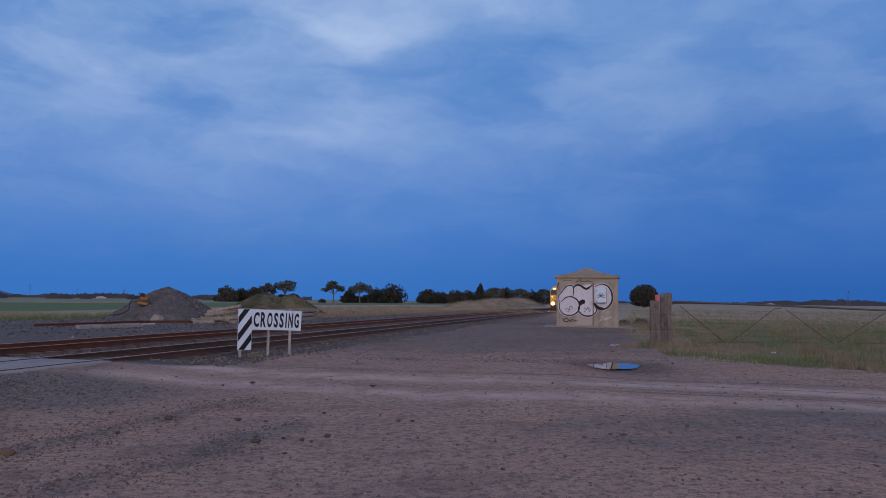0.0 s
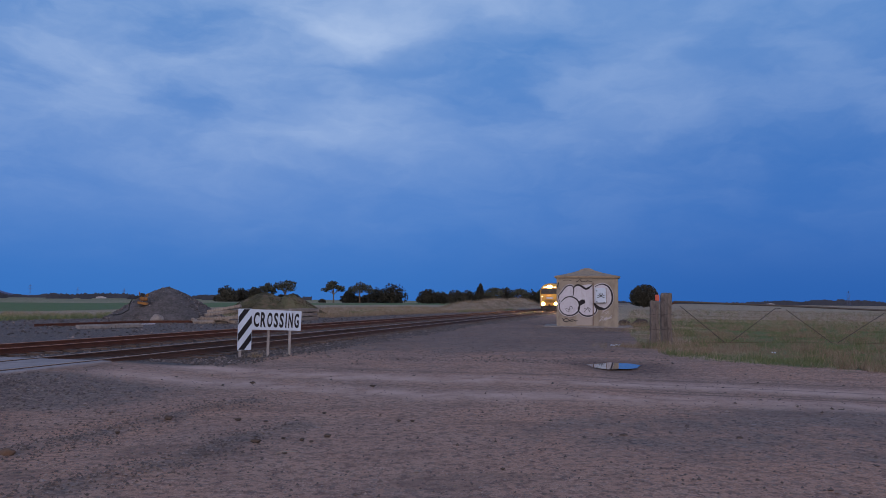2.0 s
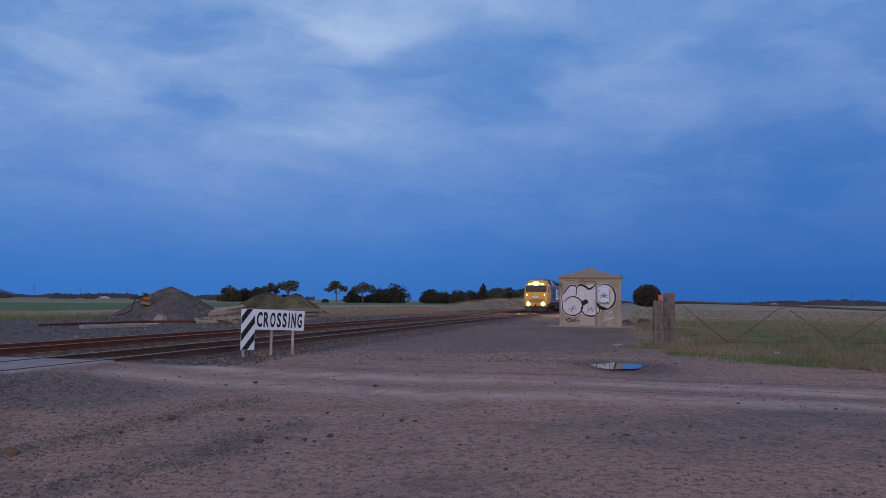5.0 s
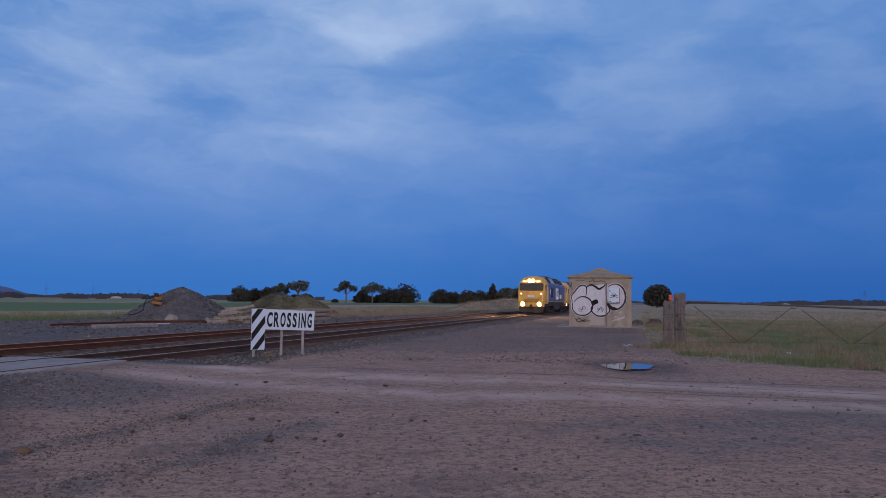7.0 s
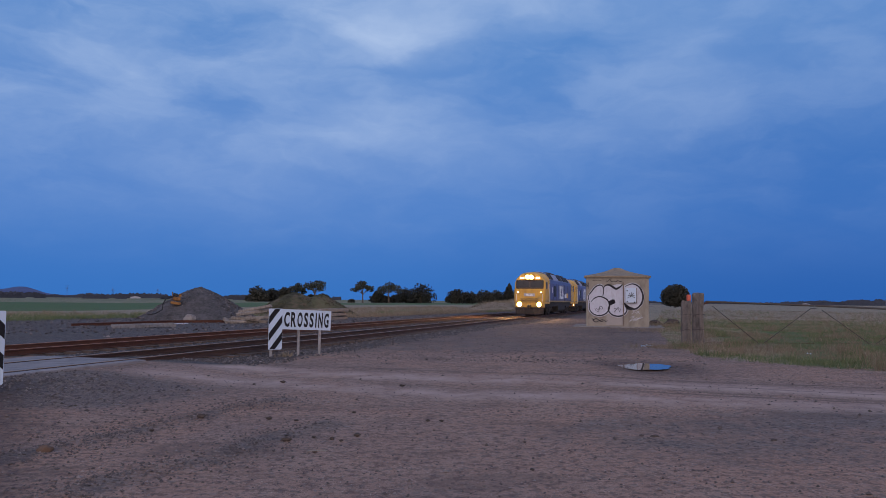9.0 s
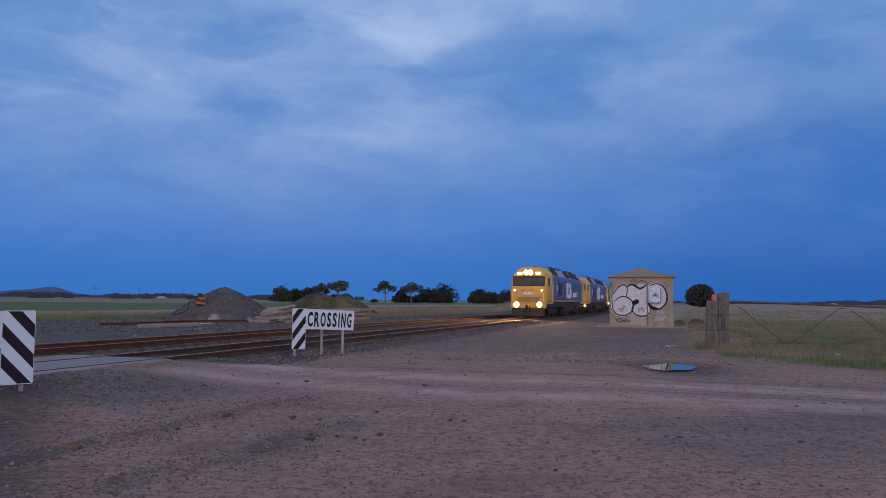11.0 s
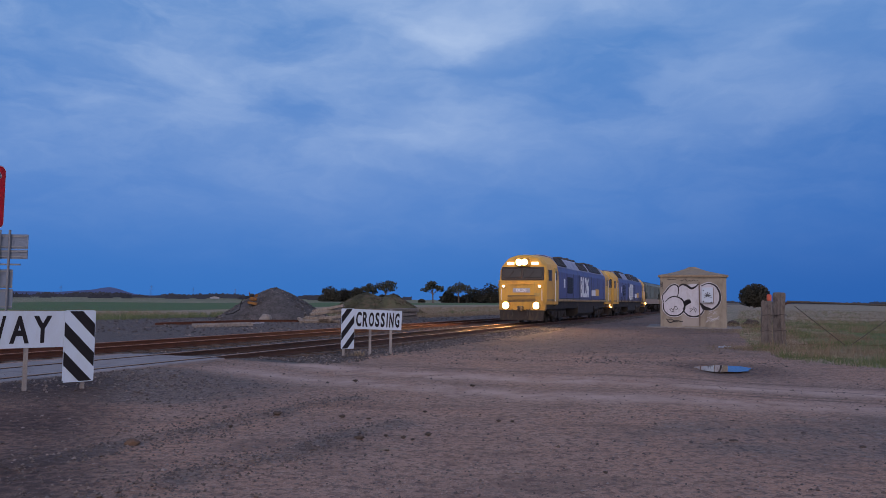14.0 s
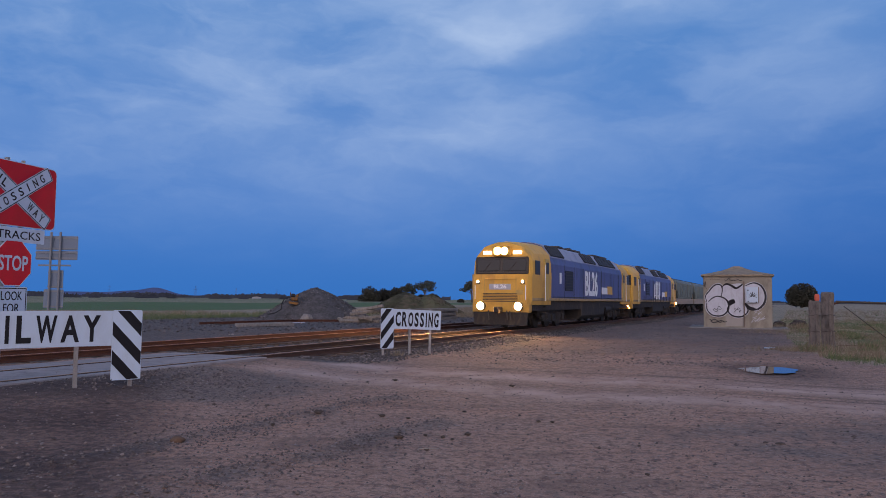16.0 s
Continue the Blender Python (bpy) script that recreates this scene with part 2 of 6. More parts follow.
def text_mesh(words, size, depth=0.002, width=1.0, bold=0.0):
    """Raised letters in the x-z plane, facing -y, centred."""
    cu = bpy.data.curves.new("letters", "FONT")
    cu.body, cu.size, cu.extrude, cu.align_x, cu.align_y, cu.resolution_u, cu.offset = words, size, depth, "CENTER", "CENTER", 3, bold
    ob = bpy.data.objects.new("letters", cu)
    scene.collection.objects.link(ob)
    me = bpy.data.meshes.new_from_object(ob.evaluated_get(bpy.context.evaluated_depsgraph_get()))
    bm = bmesh.new()
    bm.from_mesh(me)
    bpy.data.objects.remove(ob)
    bpy.data.curves.remove(cu)
    bpy.data.meshes.remove(me)
    bmesh.ops.transform(bm, matrix=Matrix.Rotation(radians(90), 4, "X") @ Matrix.Diagonal((width, 1, 1, 1)), verts=bm.verts[:])
    return bm


def letter_parts(name, bm, mat, parent, at, label=""):
    """Each letter of a word as a mesh of its own."""
    left = set(bm.verts)
    while left:
        heap_, island = [left.pop()], set()
        while heap_:
            v = heap_.pop()
            island.add(v)
            for e in v.link_edges:
                w = e.other_vert(v)
                if w in left:
                    left.discard(w)
                    heap_.append(w)
        one, made = bmesh.new(), {}
        for v in island:
            made[v] = one.verts.new(v.co)
        for f in {f for v in island for f in v.link_faces}:
            one.faces.new([made[v] for v in f.verts])
        bmesh.ops.recalc_face_normals(one, faces=one.faces[:])
        part(name, one, mat, parent, label, at=at)
    bm.free()


# the track's own bearings: s metres along it from abeam of the camera, o metres to its right
TRACK = radians(18.57)
ALONG, ACROSS = Vector((math.sin(TRACK), math.cos(TRACK), 0)), Vector((math.cos(TRACK), -math.sin(TRACK), 0))


def on_track(s, o, z=0.0, turn=0.0):
    p = ALONG * s + ACROSS * o
    return Matrix.Translation((p.x, p.y, z)) @ Matrix.Rotation(-TRACK + radians(turn), 4, "Z")


def s_o(x, y):
    return x * ALONG.x + y * ALONG.y, x * ACROSS.x + y * ACROSS.y


NEAR_LINE, FAR_LINE, RAIL_TOP = -12.35, -17.0, 0.22


# ---- ground ----
def smooth(a, b, x):
    f = np.clip((x - a) / (b - a), 0, 1)
    return f * f * (3 - 2 * f)


def ridged(x, y, seed, cell):
    """Value noise on a lattice, for the lie of the ground."""
    rng = np.random.RandomState(seed)
    tab = rng.rand(64, 64)
    u, v = x / cell, y / cell
    i, j = np.floor(u).astype(int), np.floor(v).astype(int)
    fu, fv = u - i, v - j
    fu, fv = fu * fu * (3 - 2 * fu), fv * fv * (3 - 2 * fv)
    g = lambda a, b: tab[a % 64, b % 64]
    return (g(i, j) * (1 - fu) + g(i + 1, j) * fu) * (1 - fv) + (g(i, j + 1) * (1 - fu) + g(i + 1, j + 1) * fu) * fv


PUDDLE = (5.72, 18.45)
WINDROW_A = [(-5.2, 4.9), (-4.0, 7.48), (-3.6, 8.71), (-3.38, 9.46), (-2.76, 10.8), (-2.08, 11.87)]
WINDROW_B = [(-2.95, 5.4), (-2.77, 6.11), (-2.53, 6.85), (-2.1, 7.36), (-1.92, 7.94), (-1.81, 8.68), (-1.19, 9.74)]


def line_distance(x, y, pts):
    best = np.full(np.shape(x), 99.0)
    for (ax, ay), (bx, by) in zip(pts, pts[1:]):
        f = np.clip(((x - ax) * (bx - ax) + (y - ay) * (by - ay)) / ((bx - ax) ** 2 + (by - ay) ** 2), 0, 1)
        best = np.minimum(best, np.hypot(x - ax - f * (bx - ax), y - ay - f * (by - ay)))
    return best



def lie(x, y):
    """Height of the ground."""
    s, o = s_o(x, y)
    near = smooth(75, 40, np.hypot(x, y))
    z = (ridged(x, y, 1, 3.1) - 0.5) * 0.08 + (ridged(x * 0.8 - y * 0.6, x * 0.6 + y * 0.8, 2, 0.9) - 0.5) * 0.014 + (ridged(x * 0.6 + y * 0.8, y * 0.6 - x * 0.8, 3, 0.35) - 0.5) * 0.004
    z = z * near
    # ballast shoulders along both lines
    bed = smooth(-10.9, -11.7, o) * smooth(-19.3, -18.3, o)
    z = z * (1 - bed) + bed * (-0.005 + (ridged(x, y, 5, 0.25) - 0.5) * 0.05)
    # the hut's low rise
    z = z + 0.1 * smooth(9, 4, np.hypot((x - 12.0) / 1.3, y - 45.6))
    # pushed-up windrows of gravel in the left foreground
    for line in (WINDROW_A, WINDROW_B):
        r = line_distance(x, y, line)
        z = z + 0.05 * smooth(0.34, 0.0, r) * ridged(x, y, 8, 0.3) * (0.2 + ridged(x, y, 9, 1.1))
    # the road's rise to the crossing
    z = z + 0.17 * smooth(-8.0, -11.0, o) * smooth(0.0, 4.0, s) * smooth(18.0, 13.6, s) * smooth(-15.6, -14.6, o)
    # the puddle's hollow
    z = z - 0.05 * smooth(1.7, 0.4, np.hypot((x - PUDDLE[0]) / 0.75, (y - PUDDLE[1]) / 1.5))
    # ploughed bank behind the far line
    z = z + 0.35 * smooth(-30, -40, o) * smooth(60, 110, s) * (1 - smooth(200, 300, s)) * (0.6 + 0.8 * ridged(x, y, 9, 14))
    return z


def graded(lo, hi, step, far, growth=1.16):
    c = list(np.arange(lo, hi + 1e-6, step))
    d = step
    while c[-1] < far:
        d *= growth
        c.append(c[-1] + d)
    d = step
    while c[0] > -far:
        d *= growth
        c.insert(0, c[0] - d)
    return np.array(c)


def build_ground():
    xs, ys = graded(-22, 26, 0.2, 4000), graded(2, 48, 0.2, 4000)
    X, Y = np.meshgrid(xs, ys)
    Z = lie(X, Y)
    nx, ny = len(xs), len(ys)
    verts = np.stack([X, Y, Z], -1).reshape(-1, 3)
    i = np.arange(nx * ny).reshape(ny, nx)
    faces = np.stack([i[:-1, :-1], i[:-1, 1:], i[1:, 1:], i[1:, :-1]], -1).reshape(-1, 4)
    me = bpy.data.meshes.new("ground")
    me.from_pydata(verts.tolist(), [], faces.tolist())
    s, o = s_o(X, Y)
    # where grass grows: the paddock behind the gate, and the fields beyond the yard
    edge = np.interp(o, [-30, -8, -0.6, 0.1, 0.5, 1.2, 3.2, 4.5, 5.8, 12, 40], [140, 90, 54, 33, 27, 22.6, 21.2, 20.6, 19.7, 15.5, 2])
    paddock = 0.5 + (s - edge) / 8 * np.where(o > -9, 1, -1)
    paddock = np.where(o > -9, paddock, 0)
    yard = np.interp(s, [-60, 40, 55, 60, 85, 120, 220], [-42, -42, -41, -28, -26.5, -24, -22])
    fields = 0.5 + (yard - o) / 10
    grass = np.clip(np.maximum(paddock, fields), 0, 1)
    a = me.attributes.new("grass", "FLOAT", "POINT")
    a.data.foreach_set("value", grass.ravel())
    bed = smooth(-8.6, -10.9, o) * smooth(13.0, 16.0, s) * (0.62 + 0.38 * smooth(-20.5, -18.8, o))
    q = yard - o + 16 * (ridged(X, Y, 21, 34) - 0.5) + 5 * (ridged(X, Y, 24, 9) - 0.5)
    green = np.interp(q, [-6, 0, 4, 7, 37, 43, 95, 108, 260, 300], [0.8, 0.95, 0.8, 0.15, 0.15, 0.85, 0.85, 0.42, 0.45, 0.45])
    green = np.where((q < 9) & (s > 57), 0.12, green)
    meadow = 0.42 * (ridged(X, Y, 22, 7) * 0.6 + ridged(X, Y, 23, 2.5) * 0.4) + 0.58 * smooth(1, 7, o) * smooth(80, 32, s) + 0.05
    a = me.attributes.new("green", "FLOAT", "POINT")
    a.data.foreach_set("value", np.where(o > -9, meadow, green).ravel())
    a = me.attributes.new("ballast", "FLOAT", "POINT")
    a.data.foreach_set("value", bed.ravel())
    wheel = np.maximum(smooth(1.1, 0.0, np.abs(s - 12.6 - 0.25 * np.sin(o * 0.5))), smooth(1.2, 0.1, np.abs(s - 15.0 - 0.2 * np.sin(o * 0.4 + 1)))) * smooth(-11, -9.5, o)
    a = me.attributes.new("worn", "FLOAT", "POINT")
    a.data.foreach_set("value", wheel.ravel())
    drift = np.maximum(0.8 * (0.3 + ridged(X, Y, 26, 0.8)) * smooth(0.6, 0.0, np.minimum(line_distance(X, Y, WINDROW_A), line_distance(X, Y, WINDROW_B))), smooth(3.6, 1.2, np.hypot((X + 7.2) / 1.5, Y - 12.6)))
    drift = np.maximum(drift, 0.5 * smooth(-4.2, -6.8, X + 0.12 * (Y - 8)) * smooth(16, 12, Y))
    drift = np.maximum(drift, 0.6 * smooth(3.2, 0.6, np.hypot((X - 4.0) / 1.5, Y - 8.9)))
    drift = np.maximum(drift, 0.6 * smooth(2.5, 6.0, X) * smooth(12.5, 10.5, Y))
    drift = np.maximum(drift, 0.62 * smooth(19, 25, Y) * smooth(3.5, -1.5, o) * smooth(-14, -9, o))
    a = me.attributes.new("gravel", "FLOAT", "POINT")
    a.data.foreach_set("value", drift.ravel())
    hutside = 0.3 * (0.3 + 1.2 * ridged(X, Y, 28, 2.6)) * smooth(21, 30, Y) * smooth(2.5, -1.0, o) * smooth(-11.5, -9.5, o)
    wet = np.maximum(hutside, np.maximum(0.7 * smooth(2.2, 0.8, np.hypot((X - PUDDLE[0]) / 0.8, (Y - PUDDLE[1]) / 1.4)), 1.0 * smooth(-2.0, -3.6, X + 0.5 * (Y - 5)) * smooth(15.5, 12.0, Y) * (0.45 + 0.75 * ridged(X, Y, 27, 1.1))))
    a = me.attributes.new("damp", "FLOAT", "POINT")
    a.data.foreach_set("value", wet.ravel())
    me.polygons.foreach_set("use_smooth", [True] * len(me.polygons))
    me.materials.append(ground_material())
    return tagged(new("ground", me), "bare brown dirt and gravel yard running into dry grass paddocks", "ground", kind="structure")


def ground_material():
    m = bpy.data.materials.new("ground")
    m.use_nodes = True
    n = Nodes(m.node_tree)
    pos = n.add("ShaderNodeTexCoord").outputs["Object"]
    attr = lambda k: n.add("ShaderNodeAttribute", attribute_name=k).outputs["Fac"]
    broad, mid = n.noise(pos, 0.22, 5, 0.6, 0.5), n.noise(pos, 1.3, 5, 0.65, 0.4)
    fine, grit = n.noise(pos, 9, 4, 0.7), n.noise(pos, 45, 2, 0.6)
    # dirt: brown with greyer gravel drifts
    dirt = n.mix(n.ramp(broad, 0.36, 0.64), (0.385, 0.218, 0.147), (0.285, 0.178, 0.134))
    dirt = n.mix(n.math("MULTIPLY", n.ramp(mid, 0.42, 0.66), 0.55), dirt, (0.38, 0.245, 0.18))
    dirt = n.mix(n.math("MULTIPLY", n.ramp(fine, 0.46, 0.66), 0.8), dirt, (0.115, 0.064, 0.048))
    dirt = n.mix(n.math("MULTIPLY", n.ramp(grit, 0.58, 0.72), 0.7), dirt, (0.47, 0.36, 0.30))
    specks = n.noise(pos, 31, 3, 0.7)
    dirt = n.mix(n.math("MULTIPLY", n.ramp(specks, 0.55, 0.68), 0.75), dirt, (0.085, 0.056, 0.046))
    loose = n.ramp(n.math("ADD", attr("gravel"), n.math("MULTIPLY", n.math("SUBTRACT", mid, 0.5), 1.1)), 0.25, 0.8)
    chips = n.add("ShaderNodeTexVoronoi")
    n.link(pos, chips.inputs["Vector"])
    chips.inputs["Scale"].default_value = 28
    tone = n.add("ShaderNodeSeparateColor")
    n.link(chips.outputs["Color"], tone.inputs[0])
    gravel = n.mix(tone.outputs[0], (0.045, 0.036, 0.033), (0.20, 0.16, 0.14))
    dirt = n.mix(n.math("MULTIPLY", loose, 0.72), dirt, gravel)
    dirt = n.mix(n.math("MULTIPLY", n.ramp(tone.outputs[1], 0.72, 0.9), 0.5), dirt, gravel)
    # scattered coarse stones and darker trodden blotches
    cob = n.add("ShaderNodeTexVoronoi")
    n.link(pos, cob.inputs["Vector"])
    cob.inputs["Scale"].default_value = 9
    ctone = n.add("ShaderNodeSeparateColor")
    n.link(cob.outputs["Color"], ctone.inputs[0])
    pick = n.math("MULTIPLY", n.ramp(ctone.outputs[1], 0.66, 0.76), n.ramp(cob.outputs["Distance"], 0.42, 0.28))
    dirt = n.mix(n.math("MULTIPLY", pick, n.math("ADD", n.math("MULTIPLY", loose, 0.6), 0.25)), dirt, n.mix(ctone.outputs[0], (0.03, 0.024, 0.022), (0.26, 0.215, 0.19)))
    blot = n.noise(n.map(pos, (0.7, 1.5, 1)), 0.8, 6, 0.7, 0.8)
    dirt = n.mix(n.math("MULTIPLY", n.ramp(blot, 0.50, 0.66), 0.5), dirt, (0.12, 0.075, 0.058))
    dirt = n.mix(n.math("MULTIPLY", attr("worn"), n.ramp(n.math("ADD", mid, n.math("MULTIPLY", broad, 0.5)), 0.45, 1.0)), dirt, (0.47, 0.325, 0.26))
    dirt = n.mix(n.math("MULTIPLY", attr("damp"), n.math("ADD", 0.6, n.math("MULTIPLY", n.ramp(fine, 0.3, 0.62), 0.4))), dirt, (0.055, 0.034, 0.030))
    # thin wheel ruts across the road
    place = n.add("ShaderNodeSeparateXYZ")
    n.link(pos, place.inputs[0])
    run_s = n.math("ADD", n.math("ADD", n.math("MULTIPLY", place.outputs[0], ALONG.x), n.math("MULTIPLY", place.outputs[1], ALONG.y)), n.math("MULTIPLY", n.math("SUBTRACT", n.noise(pos, 0.35, 3, 0.5), 0.5), 0.9))
    for at_s, x0 in ((15.35, 1.0), (13.7, 1.5), (14.1, 3.0), (16.4, -9.0)):
        rut = n.math("MULTIPLY", n.ramp(n.math("ABSOLUTE", n.math("SUBTRACT", run_s, at_s)), 0.13, 0.02), n.ramp(place.outputs[0], x0, x0 + 3.0))
        dirt = n.mix(n.math("MULTIPLY", rut, n.math("MULTIPLY", n.ramp(mid, 0.35, 0.55), 0.65)), dirt, (0.10, 0.066, 0.054))
    # ballast, with shade between the stones painted dark at the cell edges
    v = n.add("ShaderNodeTexVoronoi")
    n.link(pos, v.inputs["Vector"])
    v.inputs["Scale"].default_value = 16
    stone = n.mix(n.ramp(v.outputs["Distance"], 0.1, 0.7), (0.185, 0.155, 0.145), (0.045, 0.038, 0.036))
    stone = n.mix(n.math("MULTIPLY", n.ramp(n.noise(pos, 3.4, 5, 0.75), 0.48, 0.66), 0.75), stone, (0.04, 0.033, 0.031))
    stone = n.mix(n.math("MULTIPLY", n.ramp(mid, 0.4, 0.7), 0.5), stone, (0.16, 0.11, 0.085))
    bed = n.ramp(n.math("ADD", attr("ballast"), n.math("MULTIPLY", n.math("SUBTRACT", mid, 0.5), 0.7)), 0.3, 0.65)
    col = n.mix(bed, dirt, stone)
    # grass, dry and green in drifts that lie across the fields
    drift = n.noise(n.map(pos, (0.02, 0.11, 0.1), rot=(0, 0, 0.15)), 1.0, 5, 0.6, 0.6)
    patch = n.noise(pos, 0.35, 5, 0.65, 0.4)
    dry, green = n.mix(fine, (0.24, 0.175, 0.11), (0.38, 0.29, 0.20)), n.mix(fine, (0.045, 0.085, 0.024), (0.105, 0.175, 0.055))
    turf = n.mix(n.ramp(n.math("ADD", attr("green"), n.math("SUBTRACT", n.math("ADD", n.math("MULTIPLY", drift, 0.5), n.math("MULTIPLY", patch, 0.6)), 0.55)), 0.3, 0.62), dry, green)
    turf = n.mix(n.math("MULTIPLY", n.ramp(n.noise(pos, 2.2, 5, 0.7), 0.46, 0.66), 0.7), turf, (0.085, 0.075, 0.04))
    turf = n.mix(n.math("MULTIPLY", n.ramp(n.noise(n.map(pos, (0.25, 1, 1)), 0.7, 5, 0.75), 0.48, 0.66), 0.6), turf, (0.13, 0.105, 0.06))
    edge = n.math("ADD", attr("grass"), n.math("MULTIPLY", n.math("SUBTRACT", n.noise(pos, 0.9, 5, 0.7), 0.5), 0.55))
    col = n.mix(n.ramp(edge, 0.47, 0.56), col, turf)
    b = n.add("ShaderNodeBsdfPrincipled")
    n.link(col, b.inputs["Base Color"])
    b.inputs["Roughness"].default_value = 0.92
    b.inputs["Specular IOR Level"].default_value = 0.25
    bp = n.add("ShaderNodeBump")
    bp.inputs["Strength"].default_value = 0.75
    bp.inputs["Distance"].default_value = 0.032
    n.link(n.math("ADD", n.math("MULTIPLY", fine, 0.7), n.math("MULTIPLY", grit, 0.7)), bp.inputs["Height"])
    n.link(bp.outputs[0], b.inputs["Normal"])
    out = n.add("ShaderNodeOutputMaterial")
    n.link(b.outputs[0], out.inputs[0])
    return m


build_ground()


# ---- distance: hills, tree belts ----
def skyline(name, az0, az1, far, steps, height, mat, label, thick=60.0):
    """A long low form with an uneven top, as a closed body that follows an arc."""
    bm = bmesh.new()
    rows = []
    for i in range(steps + 1):
        f = i / steps
        az = radians(az0 + (az1 - az0) * f)
        h = max(0.05, height(f, i))
        ring = [(far, -2.0), (far, h), (far + thick, h * 0.9), (far + thick, -2.0)]
        rows.append([bm.verts.new((math.sin(az) * d, math.cos(az) * d, z)) for d, z in ring])
    for a, b in zip(rows, rows[1:]):
        for k in range(4):
            bm.faces.new((a[k], a[(k + 1) % 4], b[(k + 1) % 4], b[k]))
    bm.faces.new(rows[0])
    bm.faces.new(rows[-1][::-1])
    bmesh.ops.recalc_face_normals(bm, faces=bm.faces[:])
    return tagged(part(name, bm, mat), label, "backdrop", kind="structure")


def wobble(f, seed, n=7):
    r = random.Random(seed)
    return sum(math.sin(f * 6.283 * (k + 1) * 1.7 + r.random() * 6.283) / (k + 1) for k in range(n))


# hills and ridge: aerial haze is painted in as blue
skyline("backdrop_hill", -38, -19, 3600, 120, lambda f, i: 20 * math.exp(-((f - 0.54) / 0.06) ** 2) + 17 * math.exp(-((f - 0.47) / 0.10) ** 2) + 14 * math.exp(-((f - 0.27) / 0.14) ** 2) + 8 + 1.6 * wobble(f, 3), HILL, "low haze-blue hills on the far horizon", 300)
skyline("backdrop_hill_far", -60, -36, 3600, 80, lambda f, i: 10 + 6 * math.sin(f * 5) ** 2 + 2 * wobble(f, 5), HILL, "low haze-blue ridge on the far horizon", 300)
skyline("backdrop_tree_belt", -60, -6, 1500, 700, lambda f, i: 5.6 + 2.2 * wobble(f * 4, 7) + 3.2 * random.random(), FAR_TREES, "dark belt of distant trees and hedges")
skyline("backdrop_tree_belt_east", 12, 60, 1700, 700, lambda f, i: 3.2 + 1.6 * wobble(f * 5, 9) + 2.6 * random.random() + 7.0 * math.exp(-((f - 0.41) / 0.07) ** 2), FAR_TREES, "thin dark line of distant scrub")


skyline("backdrop_hedge", -60, -8, 760, 900, lambda f, i: (2.2 + 3.4 * random.random()) * max(0.0, min(1.0, wobble(f * 6, 15) * 1.6 - 0.1)), FAR_TREES, "broken hedgerow of dark scrub across far fields", 12)


# ---- railway ----
def rail_outline():
    return [(-0.07, 0), (0.07, 0), (0.07, 0.015), (0.012, 0.035), (0.010, 0.115), (0.036, 0.128), (0.036, 0.152), (0.028, 0.160), (-0.028, 0.160), (-0.036, 0.152), (-0.036, 0.128), (-0.010, 0.115), (-0.012, 0.035), (-0.07, 0.015)]


def rail_mesh(length):
    bm = prism(rail_outline(), 0, length)
    for f in bm.faces:
        if f.normal.z > 0.6 and f.calc_center_median().z > 0.15:
            f.material_index = 1
    return bm


SLEEPER_MESH = mesh_of("sleeper", box((2.6, 0.24, 0.14), (0, 0, -0.01), 0.015), SLEEPER)


def build_line(name, o, label, steel, head, s0=-20.0, s1=420.0, sunk=0.0):
    line = thing(name, on_track(0, o, 0.0), label, "railway track")
    line["kind"] = "structure"
    for side in (-0.8, 0.8):
        s = s0
        while s < s1:
            part("rail", rail_mesh(54.99), [steel, head], line, at=Matrix.Translation((side, s, 0.06 - sunk)))
            s += 55
    k, s, rng = 0, s0, random.Random(5)
    rest = []
    while s < s1:
        if 8 < s < 175 and k < 290:
            ob = new("sleeper", SLEEPER_MESH)
            ob.parent = line
            ob.matrix_basis = Matrix.Translation((rng.uniform(-.05, .05), s, -sunk)) @ Matrix.Rotation(rng.uniform(-.02, .02), 4, "Z")
            k += 1
        else:
            rest.append(s)
        s += 0.66
    bm = bmesh.new()
    for s in rest:
        add_box(bm, (0, s, -0.01 - sunk), (2.6, 0.24, 0.14))
    tagged(part("sleepers", bm, SLEEPER, line), kind="stuff")
    return line


build_line("railway_track", NEAR_LINE, "railway track with dark worn rails on ballast", DARK_RAIL, RAIL_HEAD)
build_line("railway_track", FAR_LINE, "rusty railway track running beside another line", RUST, RUST_HEAD)


def build_crossing():
    """Concrete deck of the level crossing, slab by slab, between and beside the rails."""
    deck = thing("crossing_deck", on_track(0, 0, 0.0), "pale concrete level crossing deck between rails", "level crossing", kind="structure")
    for o, w in ((NEAR_LINE, 1.42), (NEAR_LINE + 1.03, 0.32), (NEAR_LINE - 1.3, 0.8), (FAR_LINE, 1.42), (FAR_LINE + 1.3, 0.8)):
        for k in range(5 if o > -14.5 else 2):
            s = 2.3 + k * 2.35
            part("slab", box((w, 2.33, 0.2), (o, s + 1.17, 0.105), 0.015), DECK, deck)


build_crossing()


